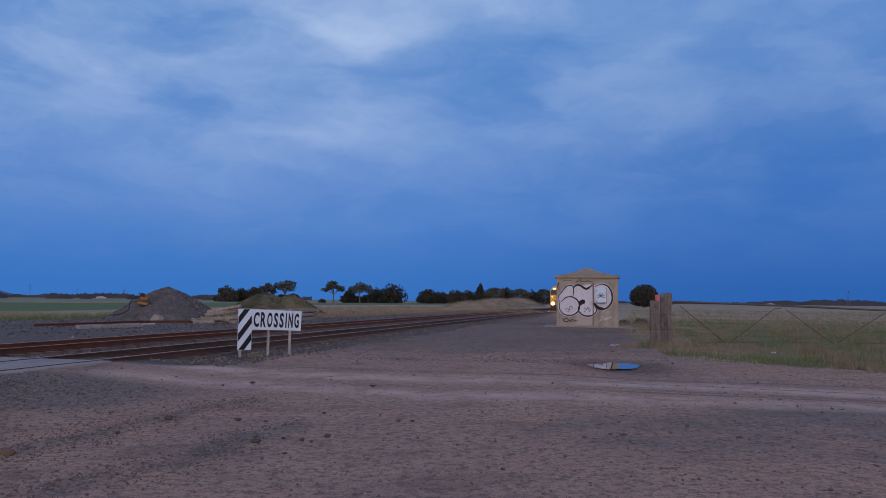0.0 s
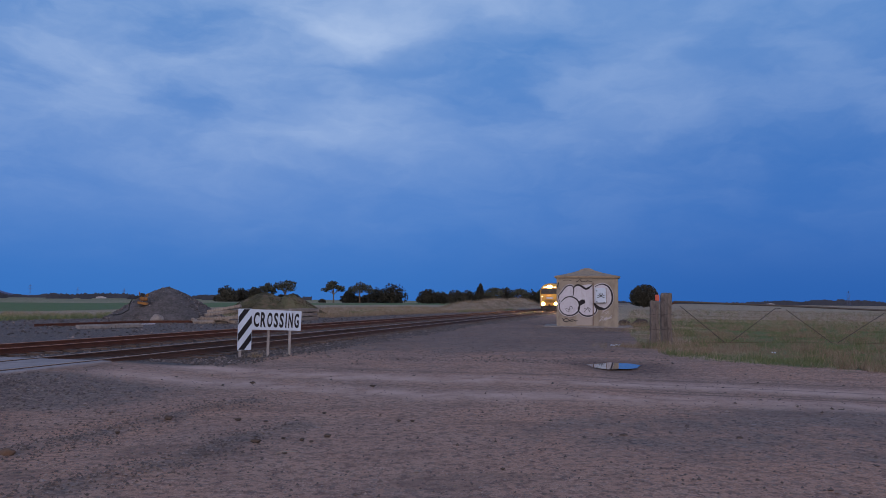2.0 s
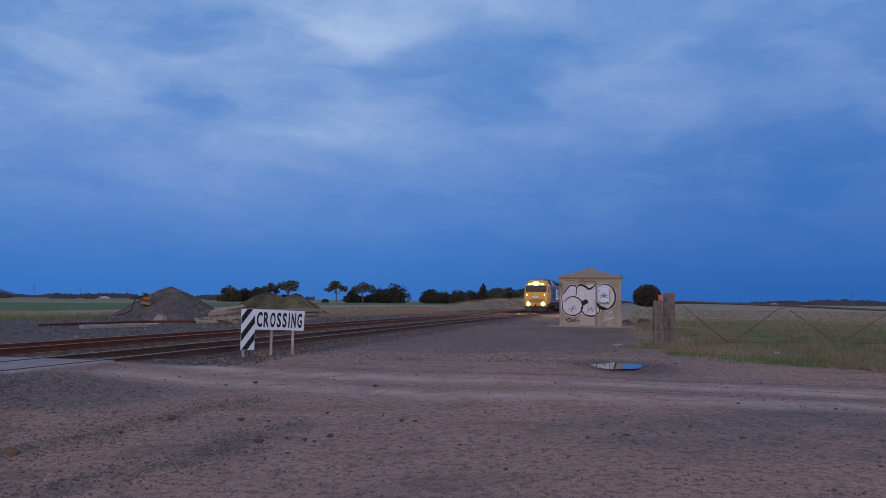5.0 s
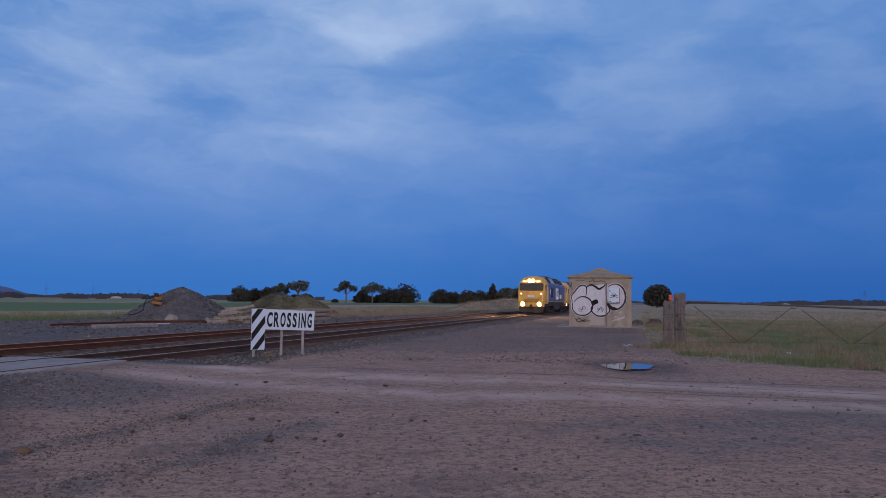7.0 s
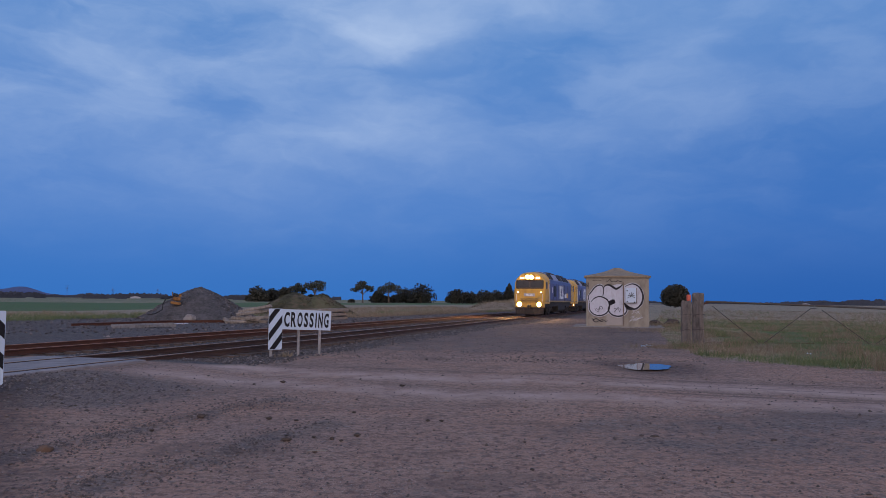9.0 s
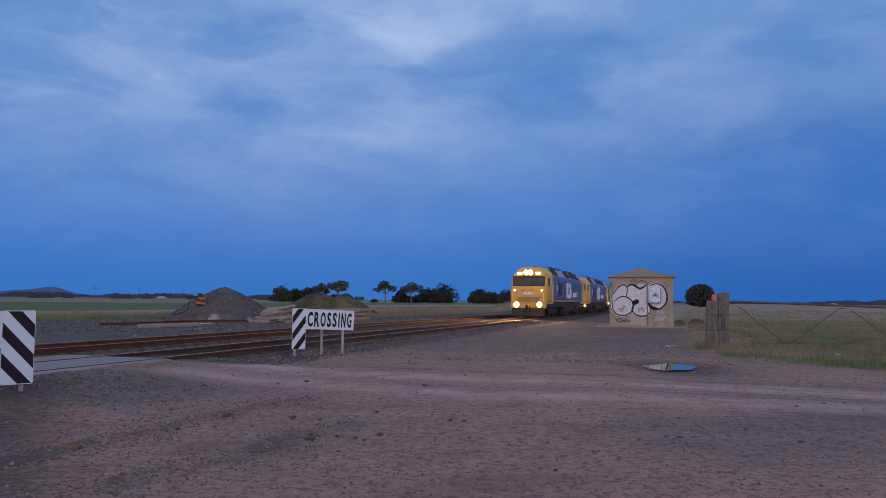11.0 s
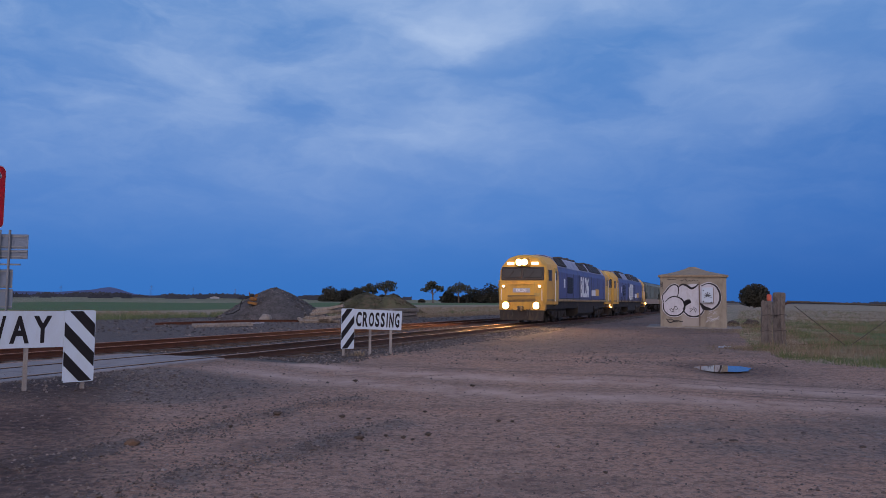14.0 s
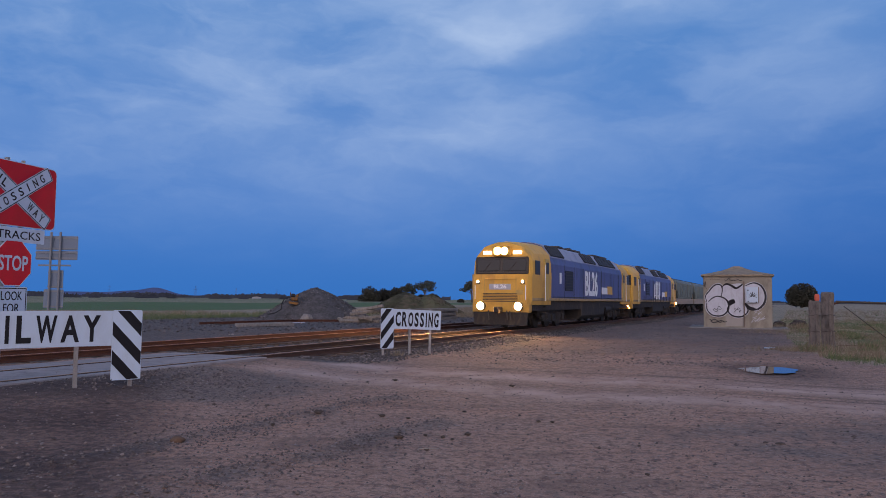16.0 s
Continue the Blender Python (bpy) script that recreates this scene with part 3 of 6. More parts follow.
# ---- locomotives and wagons: local y runs back from the front, z up from the rail ----
def wheelset(parent, y, r=0.5, gauge=1.6):
    ws = new("wheelset")
    ws.parent = parent
    ws.matrix_basis = Matrix.Translation((0, y, r))
    for side in (-1, 1):
        w = bmesh.new()
        x = side * gauge / 2
        add_rod(w, (x - 0.06, 0, 0), (x + 0.06, 0, 0), r, sides=28)
        add_rod(w, (x - side * 0.06, 0, 0), (x - side * 0.09, 0, 0), r + 0.028, sides=28)
        for k in range(6):
            a = k * math.pi / 3
            add_box(w, (x + side * 0.065, 0.3 * math.cos(a), 0.3 * math.sin(a)), (0.012, 0.08, 0.08))
        part("wheel", w, DARK, ws)
    part("axle", rod((-0.75, 0, 0), (0.75, 0, 0), 0.08), DARK, ws)
    return ws


def bogie(parent, y, axles, spacing, r=0.5, width=2.1):
    half = spacing * (axles - 1) / 2
    bg = part("bogie", box((width, half * 2 + 1.1, 0.16), (0, y, r + 0.28), 0.03), DARK, parent)
    for side in (-1, 1):
        x = side * (width / 2 + 0.04)
        part("side_frame", prism([(y - half - 0.55, r + 0.05), (y - half - 0.55, r + 0.32), (y - half + 0.3, r + 0.42), (y + half - 0.3, r + 0.42), (y + half + 0.55, r + 0.32), (y + half + 0.55, r + 0.05), (y + half - 0.25, r - 0.02), (y + half - 0.5, r - 0.22), (y - half + 0.5, r - 0.22), (y - half + 0.25, r - 0.02)], x - 0.05, x + 0.05, "X"), DARK, bg)
        for k in range(axles):
            part("axle_box", box((0.16, 0.34, 0.34), (x + side * 0.06, y - half + k * spacing, r), 0.04), DARK, bg)
        for k in range(axles - 1):
            sp = bmesh.new()
            for dy in (-0.14, 0.14):
                add_rod(sp, (x + side * 0.03, y - half + (k + 0.5) * spacing + dy, r - 0.15), (x + side * 0.03, y - half + (k + 0.5) * spacing + dy, r + 0.25), 0.09)
            part("spring", sp, DARK, bg)
    return [wheelset(parent, y - half + k * spacing, r) for k in range(axles)]


L = 23.8  # over the body
BODY = [(-1.47, 1.42), (-1.49, 3.10), (-1.40, 3.40), (-0.98, 3.98), (-0.55, 4.15), (0, 4.20), (0.55, 4.15), (0.98, 3.98), (1.40, 3.40), (1.49, 3.10), (1.47, 1.42)]


def loft(sections):
    """Closed body through (y, outline) sections of equal count."""
    bm = bmesh.new()
    rows = [[bm.verts.new((x, y + (z - 1.4) * lean, z)) for x, z in outline] for y, outline, lean in sections]
    n = len(rows[0])
    for a, b in zip(rows, rows[1:]):
        for i in range(n):
            j = (i + 1) % n
            bm.faces.new((a[j], a[i], b[i], b[j]))
    bm.faces.new(rows[0])
    bm.faces.new(rows[-1][::-1])
    bmesh.ops.recalc_face_normals(bm, faces=bm.faces[:])
    return bm


def scaled(outline, kx, cut=9.0):
    return [(x * kx, min(z, cut)) for x, z in outline]


def cab_end(loco, flip, lit):
    """One driving cab with its face, at the front (flip False) or the rear."""
    turn = Matrix.Translation((0, L, 0)) @ Matrix.Rotation(math.pi, 4, "Z") if flip else Matrix()
    low = [(-1.44, 1.12), (-1.47, 1.42), (-1.49, 2.46), (-1.49, 2.50), (1.49, 2.50), (1.49, 2.46), (1.47, 1.42), (1.44, 1.12)]
    nose = loft([(0.06, scaled(low, 0.93), 0), (0.0, scaled(low, 0.90), 0), (0.22, low, 0), (3.3, low, 0)][1:])
    cab = part("cab", nose, YELLOW, loco, "yellow driving cab", at=turn)
    top = [(-1.49, 2.50), (-1.47, 3.10), (-1.36, 3.36), (-0.98, 3.78), (-0.5, 3.92), (0, 3.96), (0.5, 3.92), (0.98, 3.78), (1.36, 3.36), (1.47, 3.10), (1.49, 2.50)]
    upper = loft([(0.10, scaled(top, 0.93), 0.10), (0.30, scaled(top, 0.985), 0.08), (0.9, [(x, z + (0.10 if z > 3.3 else 0)) for x, z in top], 0.0), (3.3, [(x, z + (0.18 if z > 3.3 else 0)) for x, z in top], 0.0)])
    part("cab_top", upper, YELLOW, cab)
    part("windscreen_surround", box((2.62, 0.06, 0.80), (0, 0.23, 2.90), 0.05, Matrix.Rotation(radians(-6), 3, "X")), CAB_TRIM, cab)
    for x in (-0.64, 0.64):
        part("windscreen", box((1.16, 0.05, 0.58), (x, 0.205, 2.92), 0.04, Matrix.Rotation(radians(-6), 3, "X")), CAB_GLASS, cab, "dark windscreen pane")
    part("white_band", box((2.60, 0.03, 0.05), (0, 0.08, 2.46)), LOCO_WHITE, cab)
    part("number_plate", box((1.05, 0.03, 0.26), (0.0, -0.012, 1.93)), LOCO_GREY, cab)
    if lit:
        bm = text_mesh("BL26", 0.24, 0.003, 1.3, 0.006)
        letter_parts("plate_figure", bm, LOCO_WHITE, cab, at=Matrix.Translation((0, -0.032, 1.93)))
    for k in range(6):
        part("grille_slat", box((1.7, 0.04, 0.028), (0, -0.012, 1.62 - k * 0.07)), CAB_TRIM, cab)
    for x in (-1.1, 1.1):
        part("marker_light", box((0.2, 0.04, 0.2), (x, 0.0, 2.14), 0.03), CAB_TRIM, cab)
        part("marker_lens", rod((x, -0.05, 2.16), (x, -0.02, 2.16), 0.07), LAMP_MARK if lit else CAB_TRIM, cab)
        part("ditch_light", rod((x * 0.84, -0.15, 1.05), (x * 0.84, 0.1, 1.05), 0.2, sides=20), CAB_TRIM, cab)
        part("ditch_lens", rod((x * 0.84, -0.153, 1.05), (x * 0.84, -0.145, 1.05), 0.175, sides=20), LAMP_DITCH if lit else CAB_GLASS, cab, "glowing lens" if lit else "")
        part("number_box", box((0.42, 0.16, 0.17), (x * 0.68, 0.29, 3.50), 0.02), NUMBER_GLOW if lit else CAB_GLASS, cab)
        part("grab_rail", rod((x * 1.13, -0.02, 1.35), (x * 1.13, -0.02, 2.0), 0.018), LOCO_WHITE, cab)
        # cab side window and door
        s = 1 if x > 0 else -1
        part("side_window", box((0.05, 0.75, 0.66), (s * 1.475, 1.05, 2.82), 0.02), CAB_GLASS, cab)
        part("door", box((0.06, 0.72, 2.0), (s * 1.475, 2.55, 2.3), 0.02), CAB_DOOR, cab, "yellow cab door")
        part("door_window", box((0.07, 0.4, 0.55), (s * 1.49, 2.55, 2.85), 0.02), CAB_GLASS, cab)
        part("handrail", rod((s * 1.56, 2.05, 1.3), (s * 1.56, 2.05, 3.0), 0.02), LOCO_WHITE, cab)
        for k in range(3):
            part("step", box((0.3, 0.5, 0.04), (s * 1.35, 2.55, 0.45 + k * 0.3)), DARK, cab)
    part("headlight", box((0.86, 0.4, 0.44), (0, 0.27, 3.56), 0.05), YELLOW, cab)
    for x in (-0.17, 0.17):
        part("headlamp_lens", rod((x, 0.066, 3.56), (x, 0.074, 3.56), 0.16, sides=20), LAMP_HEAD if lit else CAB_GLASS, cab, "glowing lens" if lit else "")
    for x in (-0.9, 0.35):
        part("wiper", rod((x, 0.15, 2.62), (x + 0.38, 0.17, 3.06), 0.014, sides=6), DARK, cab)
    for x in (-0.78, 0.78):
        part("nose_seam", box((0.02, 0.02, 0.95), (x, -0.004, 1.9)), CAB_DOOR, cab)
    part("nose_handrail", rod((-0.7, -0.07, 2.28), (0.7, -0.07, 2.28), 0.016, sides=8), CAB_DOOR, cab)
    for x in (-0.7, 0.7):
        part("rail_bracket", rod((x, -0.07, 2.28), (x, 0.01, 2.28), 0.016, sides=6), CAB_DOOR, cab)
    part("nose_hatch", box((0.34, 0.03, 0.2), (0.95, 0.0, 1.68), 0.02), CAB_DOOR, cab)
    part("headstock", box((2.8, 0.4, 0.42), (0, 0.24, 0.98), 0.03), YELLOW, cab)
    part("pilot", prism([(-1.3, 0.2), (-1.35, 0.78), (1.35, 0.78), (1.3, 0.2)], 0.02, 0.12), DARK, cab)
    part("coupler", box((0.26, 0.6, 0.3), (0, -0.25, 0.88), 0.05), DARK, cab)
    for x in (-0.55, 0.35, 0.5):
        part("brake_hose", rod((x, -0.06, 0.85), (x + 0.05, -0.1, 0.45), 0.03), CAB_TRIM, cab)
    return cab


CAB_TRIM = material("cab_trim", (0.06, 0.05, 0.045), 0.6, 0, 0.2, 3, 30, 0.05)
CAB_DOOR = material("cab_door", (0.50, 0.33, 0.09), 0.5, 0, 0.15, 2, 30, 0.05, (0.2, 0.13, 0.06), 0.4)
LOCO_GREY = material("plate_grey", (0.38, 0.38, 0.42), 0.5, 0, 0.15, 3, 30, 0.05)


def locomotive(label, lit, second=False):
    loco = thing("locomotive", Matrix(), label, "locomotive", "locomotives of the train")
    hood = [p for p in BODY]
    part("body", loft([(3.25, hood, 0), (L - 3.25, hood, 0)]), BLUE, loco, "blue body side")
    part("roof", prism([(-1.39, 3.44), (-0.99, 3.995), (-0.55, 4.165), (0, 4.215), (0.55, 4.165), (0.99, 3.995), (1.39, 3.44), (1.2, 3.36), (-1.2, 3.36)], 3.4, L - 3.4), ROOF_GREY, loco, "grey-blue roof")
    part("sill", box((2.98, L - 0.5, 0.14), (0, L / 2, 1.37), 0.02), SILL_YELLOW, loco, "yellow side sill")
    part("underframe", box((2.7, L - 1.0, 0.44), (0, L / 2, 1.07)), DARK, loco)
    for y0, y1 in ((3.6, 6.0), (10.4, 13.2), (14.2, 18.9)):
        for side in (-1, 1):
            part("roof_grille", prism([(side * 1.36, 3.50), (side * 1.02, 3.97), (side * 1.02, 4.05), (side * 1.41, 3.54)], y0, y1), GRILLE, loco)
        for k in range(5):
            y = y0 + (y1 - y0) * (k + 0.5) / 5
            for side in (-1, 1):
                part("grille_bar", prism([(side * 1.42, 3.53), (side * 1.03, 4.05), (side * 1.04, 4.075), (side * 1.435, 3.545)], y - 0.04, y + 0.04), CAB_TRIM, loco)
    for y, w in ((8.2, 1.1), (10.4, 0.8), (12.0, 1.4), (17.0, 1.8), (19.2, 1.6)):
        part("roof_vent", box((1.1, w, 0.12), (0, y, 4.24), 0.03), CAB_TRIM, loco)
    part("exhaust", box((0.7, 0.5, 0.2), (0, 11.2, 4.29), 0.04), DARK, loco)
    for side in (-1, 1):
        x = side * 1.497
        # louvred doors, panel seams and a dark intake along the side
        part("air_intake", box((0.03, 1.5, 1.05), (x, 6.6, 2.35), 0.01), GRILLE, loco)
        for k in range(7):
            part("louvre", box((0.05, 1.5, 0.03), (x, 6.6, 1.92 + k * 0.145)), CAB_TRIM if not second else BLUE, loco)
        for y in (5.6, 7.6, 9.6, 14.2, 17.0, 19.4):
            part("panel_seam", box((0.012, 0.035, 1.7), (x, y, 2.28)), CAB_TRIM, loco)
        part("white_patch", box((0.02, 0.35, 0.55), (x, 4.9, 2.45), 0.005), LOCO_WHITE, loco)
        # the big white fleet figures; those of the second engine cannot be made out
        if second:
            for k in range(4):
                y = 10.2 + k * 0.82
                part("figure_bar", box((0.02, 0.42, 1.55 if k else 1.0), (x, y, 2.3)), LOCO_WHITE, loco)
                part("figure_bar", box((0.02, 0.74, 0.22), (x, y + 0.05, 2.85 if k % 2 else 1.75)), LOCO_WHITE, loco)
        else:
            bm = text_mesh("BL26", 1.0, 0.006, 1.0, 0.03)
            xs, zs = [v.co.x for v in bm.verts], [v.co.z for v in bm.verts]
            for v in bm.verts:
                v.co = Vector(((v.co.x - (max(xs) + min(xs)) / 2) * 3.1 / (max(xs) - min(xs)), v.co.y, (v.co.z - (max(zs) + min(zs)) / 2) * 1.45 / (max(zs) - min(zs))))
            letter_parts("fleet_figure", bm, LOCO_WHITE, loco, label="tall white figure", at=Matrix.Translation((x * 1.004, 11.6, 2.32)) @ Matrix.Rotation(side * math.pi / 2, 4, "Z"))
        part("emblem", box((0.02, 1.7, 0.42), (x, 15.1, 1.95)), LOCO_WHITE, loco, "white emblem panel")
        part("emblem_block", box((0.025, 1.5, 0.5), (x, 16.6, 2.0)), YELLOW, loco)
        part("handrail", rod((side * 1.56, 3.5, 1.50), (side * 1.56, L - 3.5, 1.50), 0.014), CAB_TRIM, loco)
        if second:
            for k in range(18):
                part("handrail_post", box((0.03, 0.04, 0.5), (side * 1.54, 4.5 + k * 0.95, 1.55)), CAB_TRIM, loco)
        part("fuel_tank", prism([(side * 0.15, 0.3), (side * 1.15, 0.3), (side * 1.38, 0.5), (side * 1.38, 1.0), (side * 0.15, 1.0)], 9.6, 15.4), DARK, loco)
        part("air_tank", rod((side * 1.25, 15.7, 0.8), (side * 1.25, 17.3, 0.8), 0.2, sides=14), DARK, loco)
    ends = [cab_end(loco, False, lit), cab_end(loco, True, False)]
    if second:
        part("tail_lens", rod((1.12, L + 0.02, 1.15), (1.12, L + 0.12, 1.15), 0.12), LAMP_AMBER, loco, "amber lit lamp")
        part("tail_lens_side", rod((1.45, L - 0.2, 1.15), (1.56, L - 0.2, 1.15), 0.11), LAMP_AMBER, loco)
    else:
        part("step_lamp", rod((1.44, L - 1.1, 0.98), (1.52, L - 1.1, 0.98), 0.07), LAMP_AMBER, loco, "small amber step lamp")
        part("step_lamp", rod((1.44, L - 0.5, 0.85), (1.52, L - 0.5, 0.85), 0.05), LAMP_AMBER, loco)
    for ob in [c for c in scene.objects if c.parent is loco]:
        ob.matrix_basis = Matrix.Diagonal((1.02, 1, 1.04, 1)) @ ob.matrix_basis
    return loco, bogie(loco, 4.6, 3, 1.85, 0.52) + bogie(loco, L - 4.6, 3, 1.85, 0.52)


W = 15.6


def hopper_wagon():
    wagon = thing("hopper_wagon", Matrix(), "grey-green bogie grain hopper wagon with pale sill", "wagon", "grain wagons of the train")
    side = [(-1.38, 1.75), (-1.45, 2.0), (-1.45, 3.45), (-1.2, 3.75), (-0.5, 3.92), (0.5, 3.92), (1.2, 3.75), (1.45, 3.45), (1.45, 2.0), (1.38, 1.75)]
    part("body", loft([(0.7, [(x, max(z, 2.6)) for x, z in side], 0), (1.9, side, 0), (W - 1.9, side, 0), (W - 0.7, [(x, max(z, 2.6)) for x, z in side], 0)]), HOPPER, wagon)
    part("sill", box((2.86, W - 0.5, 0.62), (0, W / 2, 1.42), 0.02), HOPPER_PALE, wagon, "pale stained side sill")
    part("roof_walk", box((0.7, W - 2, 0.06), (0, W / 2, 3.99)), DARK, wagon)
    for k in range(9):
        for s in (-1, 1):
            part("stanchion", box((0.07, 0.12, 1.5), (s * 1.47, 1.9 + k * (W - 3.8) / 8, 2.7)), HOPPER, wagon)
    for y in (0.5, W - 0.5):
        part("end_frame", box((2.4, 0.16, 1.7), (0, y, 2.2), 0.03), HOPPER_PALE, wagon)
        part("end_ladder", box((0.4, 0.06, 2.2), (1.1, y, 2.2)), DARK, wagon)
    for y in (4.6, 7.8, 11.0):
        part("discharge_chute", loft([(y - 1.1, [(-1.0, 1.2), (1.0, 1.2), (1.0, 1.19), (-1.0, 1.19)], 0), (y, [(-1.0, 1.2), (1.0, 1.2), (0.5, 0.45), (-0.5, 0.45)], 0), (y + 1.1, [(-1.0, 1.2), (1.0, 1.2), (1.0, 1.19), (-1.0, 1.19)], 0)]), DARK, wagon)
    for y in (-0.1, W + 0.1):
        part("coupler", box((0.24, 0.7, 0.28), (0, y, 0.88), 0.05), DARK, wagon)
    return wagon, bogie(wagon, 2.3, 2, 1.8, 0.5) + bogie(wagon, W - 2.3, 2, 1.8, 0.5)


TRAIN = []  # (thing, distance behind the front, wheels, wheel radius)
lead, lead_wheels = locomotive("yellow and blue diesel locomotive with blazing headlights", True)
TRAIN.append((lead, 0.0, lead_wheels, 0.52))
trail, trail_wheels = locomotive("blue and yellow diesel locomotive coupled behind another", False, True)
TRAIN.append((trail, L + 0.9, trail_wheels, 0.52))
for k in range(5):
    wagon, wheels = hopper_wagon()
    TRAIN.append((wagon, 2 * (L + 0.9) + k * (W + 0.7), wheels, 0.5))


# ---- the hut ----
def build_hut():
    hut = thing("relay_hut", pose(12.0, 44.2, 0.1, 0, 0, -15), "cream rendered trackside hut with graffiti and hipped roof", "hut")
    wide, deep, high = 3.70, 3.4, 3.06
    walls = part("wall", box((wide, deep, high), (0, deep / 2, high / 2), 0.03), CREAM_WALL, hut)
    part("base_slab", box((5.4, deep + 1.4, 0.12), (0.05, deep / 2 - 0.1, -0.01), 0.02), OLD_CONCRETE, hut, "cracked concrete apron")
    roof = bmesh.new()
    ring = [(-0.12, 3.0), (-0.12, 3.10), (0.5, 3.24), (0.95, 3.36), (1.35, 3.50), (1.58, 3.62), (1.70, 3.65)]
    rows = []
    for inset, z in ring:
        kx, ky = wide / 2 - inset, deep / 2 - inset
        kx, ky = max(kx, 0.12), max(ky, 0.12)
        rows.append([roof.verts.new((x * kx, deep / 2 + y * ky, z)) for x, y in ((-1, -1), (1, -1), (1, 1), (-1, 1))])
    for a, b in zip(rows, rows[1:]):
        for i in range(4):
            roof.faces.new((a[i], a[(i + 1) % 4], b[(i + 1) % 4], b[i]))
    roof.faces.new(rows[-1])
    roof.faces.new(rows[0][::-1])
    bmesh.ops.recalc_face_normals(roof, faces=roof.faces[:])
    part("roof", roof, ROOF_MAT, hut, "low hipped roof with overhanging eaves")
    part("door", box((0.98, 0.03, 2.02), (-0.16, 0.006, 1.13), 0.004), DOOR_PAINT, hut, "pale grey steel door")
    part("conduit", rod((0.36, -0.05, 0.1), (0.36, -0.05, 2.70), 0.034), DOOR_TRIM, hut, "dark vertical conduit")
    board = part("notice_board", box((0.62, 0.16, 0.88), (0.80, -0.09, 1.93), 0.01), SIGN_WHITE, hut, "white metal box with scrawled tag")
    # graffiti: pale fill in rounded letter forms, ringed by black line with a pale halo
    fill = bmesh.new()

    def curve(pts, n=6):
        q = [pts[0]] + list(pts) + [pts[-1]]
        out = []
        for a, b, c, d in zip(q, q[1:], q[2:], q[3:]):
            for k in range(n):
                t = k / n
                out.append(tuple(0.5 * (2 * b[m] + (c[m] - a[m]) * t + (2 * a[m] - 5 * b[m] + 4 * c[m] - d[m]) * t * t + (3 * b[m] - a[m] - 3 * c[m] + d[m]) * t ** 3) for m in (0, 1)))
        return out + [pts[-1]]

    def stroke(pts, w, taper=0.0):
        line = bmesh.new()
        for i, ((xa, za), (xb, zb)) in enumerate(zip(pts, pts[1:])):
            d = Vector((xb - xa, 0, zb - za))
            if d.length < 1e-5:
                continue
            f = (i + 0.5) / len(pts)
            ww = w * (1 - taper + taper * 2 * math.sin(math.pi * f))
            q = Vector((-d.z, 0, d.x)).normalized() * ww / 2
            e = d.normalized() * ww * 0.2
            A, B = Vector((xa, -0.029, za)) - e, Vector((xb, -0.029, zb)) + e
            line.faces.new([line.verts.new(p) for p in (A - q, B - q, B + q, A + q)])
        part("graffiti_stroke", line, BLACK_PAINT, hut)

    def bubble(pts, depth, halo=0.075):
        c = curve(list(pts) + [pts[0]])[:-1]
        mx, mz = sum(p[0] for p in c) / len(c), sum(p[1] for p in c) / len(c)
        ring = []
        for x, z in c:
            d = Vector((x - mx, z - mz))
            d = d * (1 + halo / max(d.length, 0.1))
            ring.append(fill.verts.new((mx + d.x, -depth, mz + d.y)))
        fill.faces.new(ring)

    upper = [(-1.66, 1.52), (-1.72, 1.86), (-1.52, 2.14), (-1.30, 2.42), (-1.06, 2.54), (-0.86, 2.46), (-0.80, 2.2), (-0.86, 1.86)]
    lower = [(-1.56, 1.52), (-1.34, 1.74), (-1.02, 1.84), (-0.66, 1.70), (-0.47, 1.40), (-0.52, 1.00), (-0.86, 0.72), (-1.34, 0.74), (-1.64, 1.04), (-1.66, 1.45)]
    middle = [(-0.80, 2.40), (-0.58, 2.56), (-0.30, 2.46), (-0.08, 2.32), (0.12, 2.40), (0.30, 2.56)]
    bowl = [(-0.42, 1.40), (-0.54, 1.06), (-0.32, 0.76), (0.02, 0.66), (0.34, 0.74), (0.56, 1.00), (0.50, 1.28)]
    loop = [(0.46, 2.46), (0.90, 2.62), (1.30, 2.42), (1.50, 1.92), (1.40, 1.42), (1.02, 1.10), (0.62, 1.22), (0.40, 1.48)]
    bubble(upper, 0.012)
    bubble([(-0.82, 2.42), (-0.4, 2.5), (0.34, 2.5), (0.42, 1.5), (0.50, 1.1), (0.3, 0.8), (-0.3, 0.8), (-0.5, 1.2), (-0.84, 1.8)], 0.015, 0.02)
    bubble(bowl, 0.018)
    bubble(lower, 0.021)
    bubble(loop, 0.024)
    stroke(curve(upper), 0.055, 0.35)
    stroke(curve(lower), 0.065, 0.3)
    stroke(curve(middle), 0.085, 0.5)
    stroke(curve(bowl), 0.065, 0.4)
    stroke(curve(loop), 0.075, 0.5)
    stroke(curve([(0.42, 1.44), (0.62, 1.19), (0.98, 1.10)]), 0.13, 0.6)
    stroke(curve([(-0.46, 1.36), (-0.34, 1.50), (-0.16, 1.56)]), 0.2, 0.4)
    # scrawled tags inside the letters, on the wall below and under the eaves
    rng = random.Random(4)
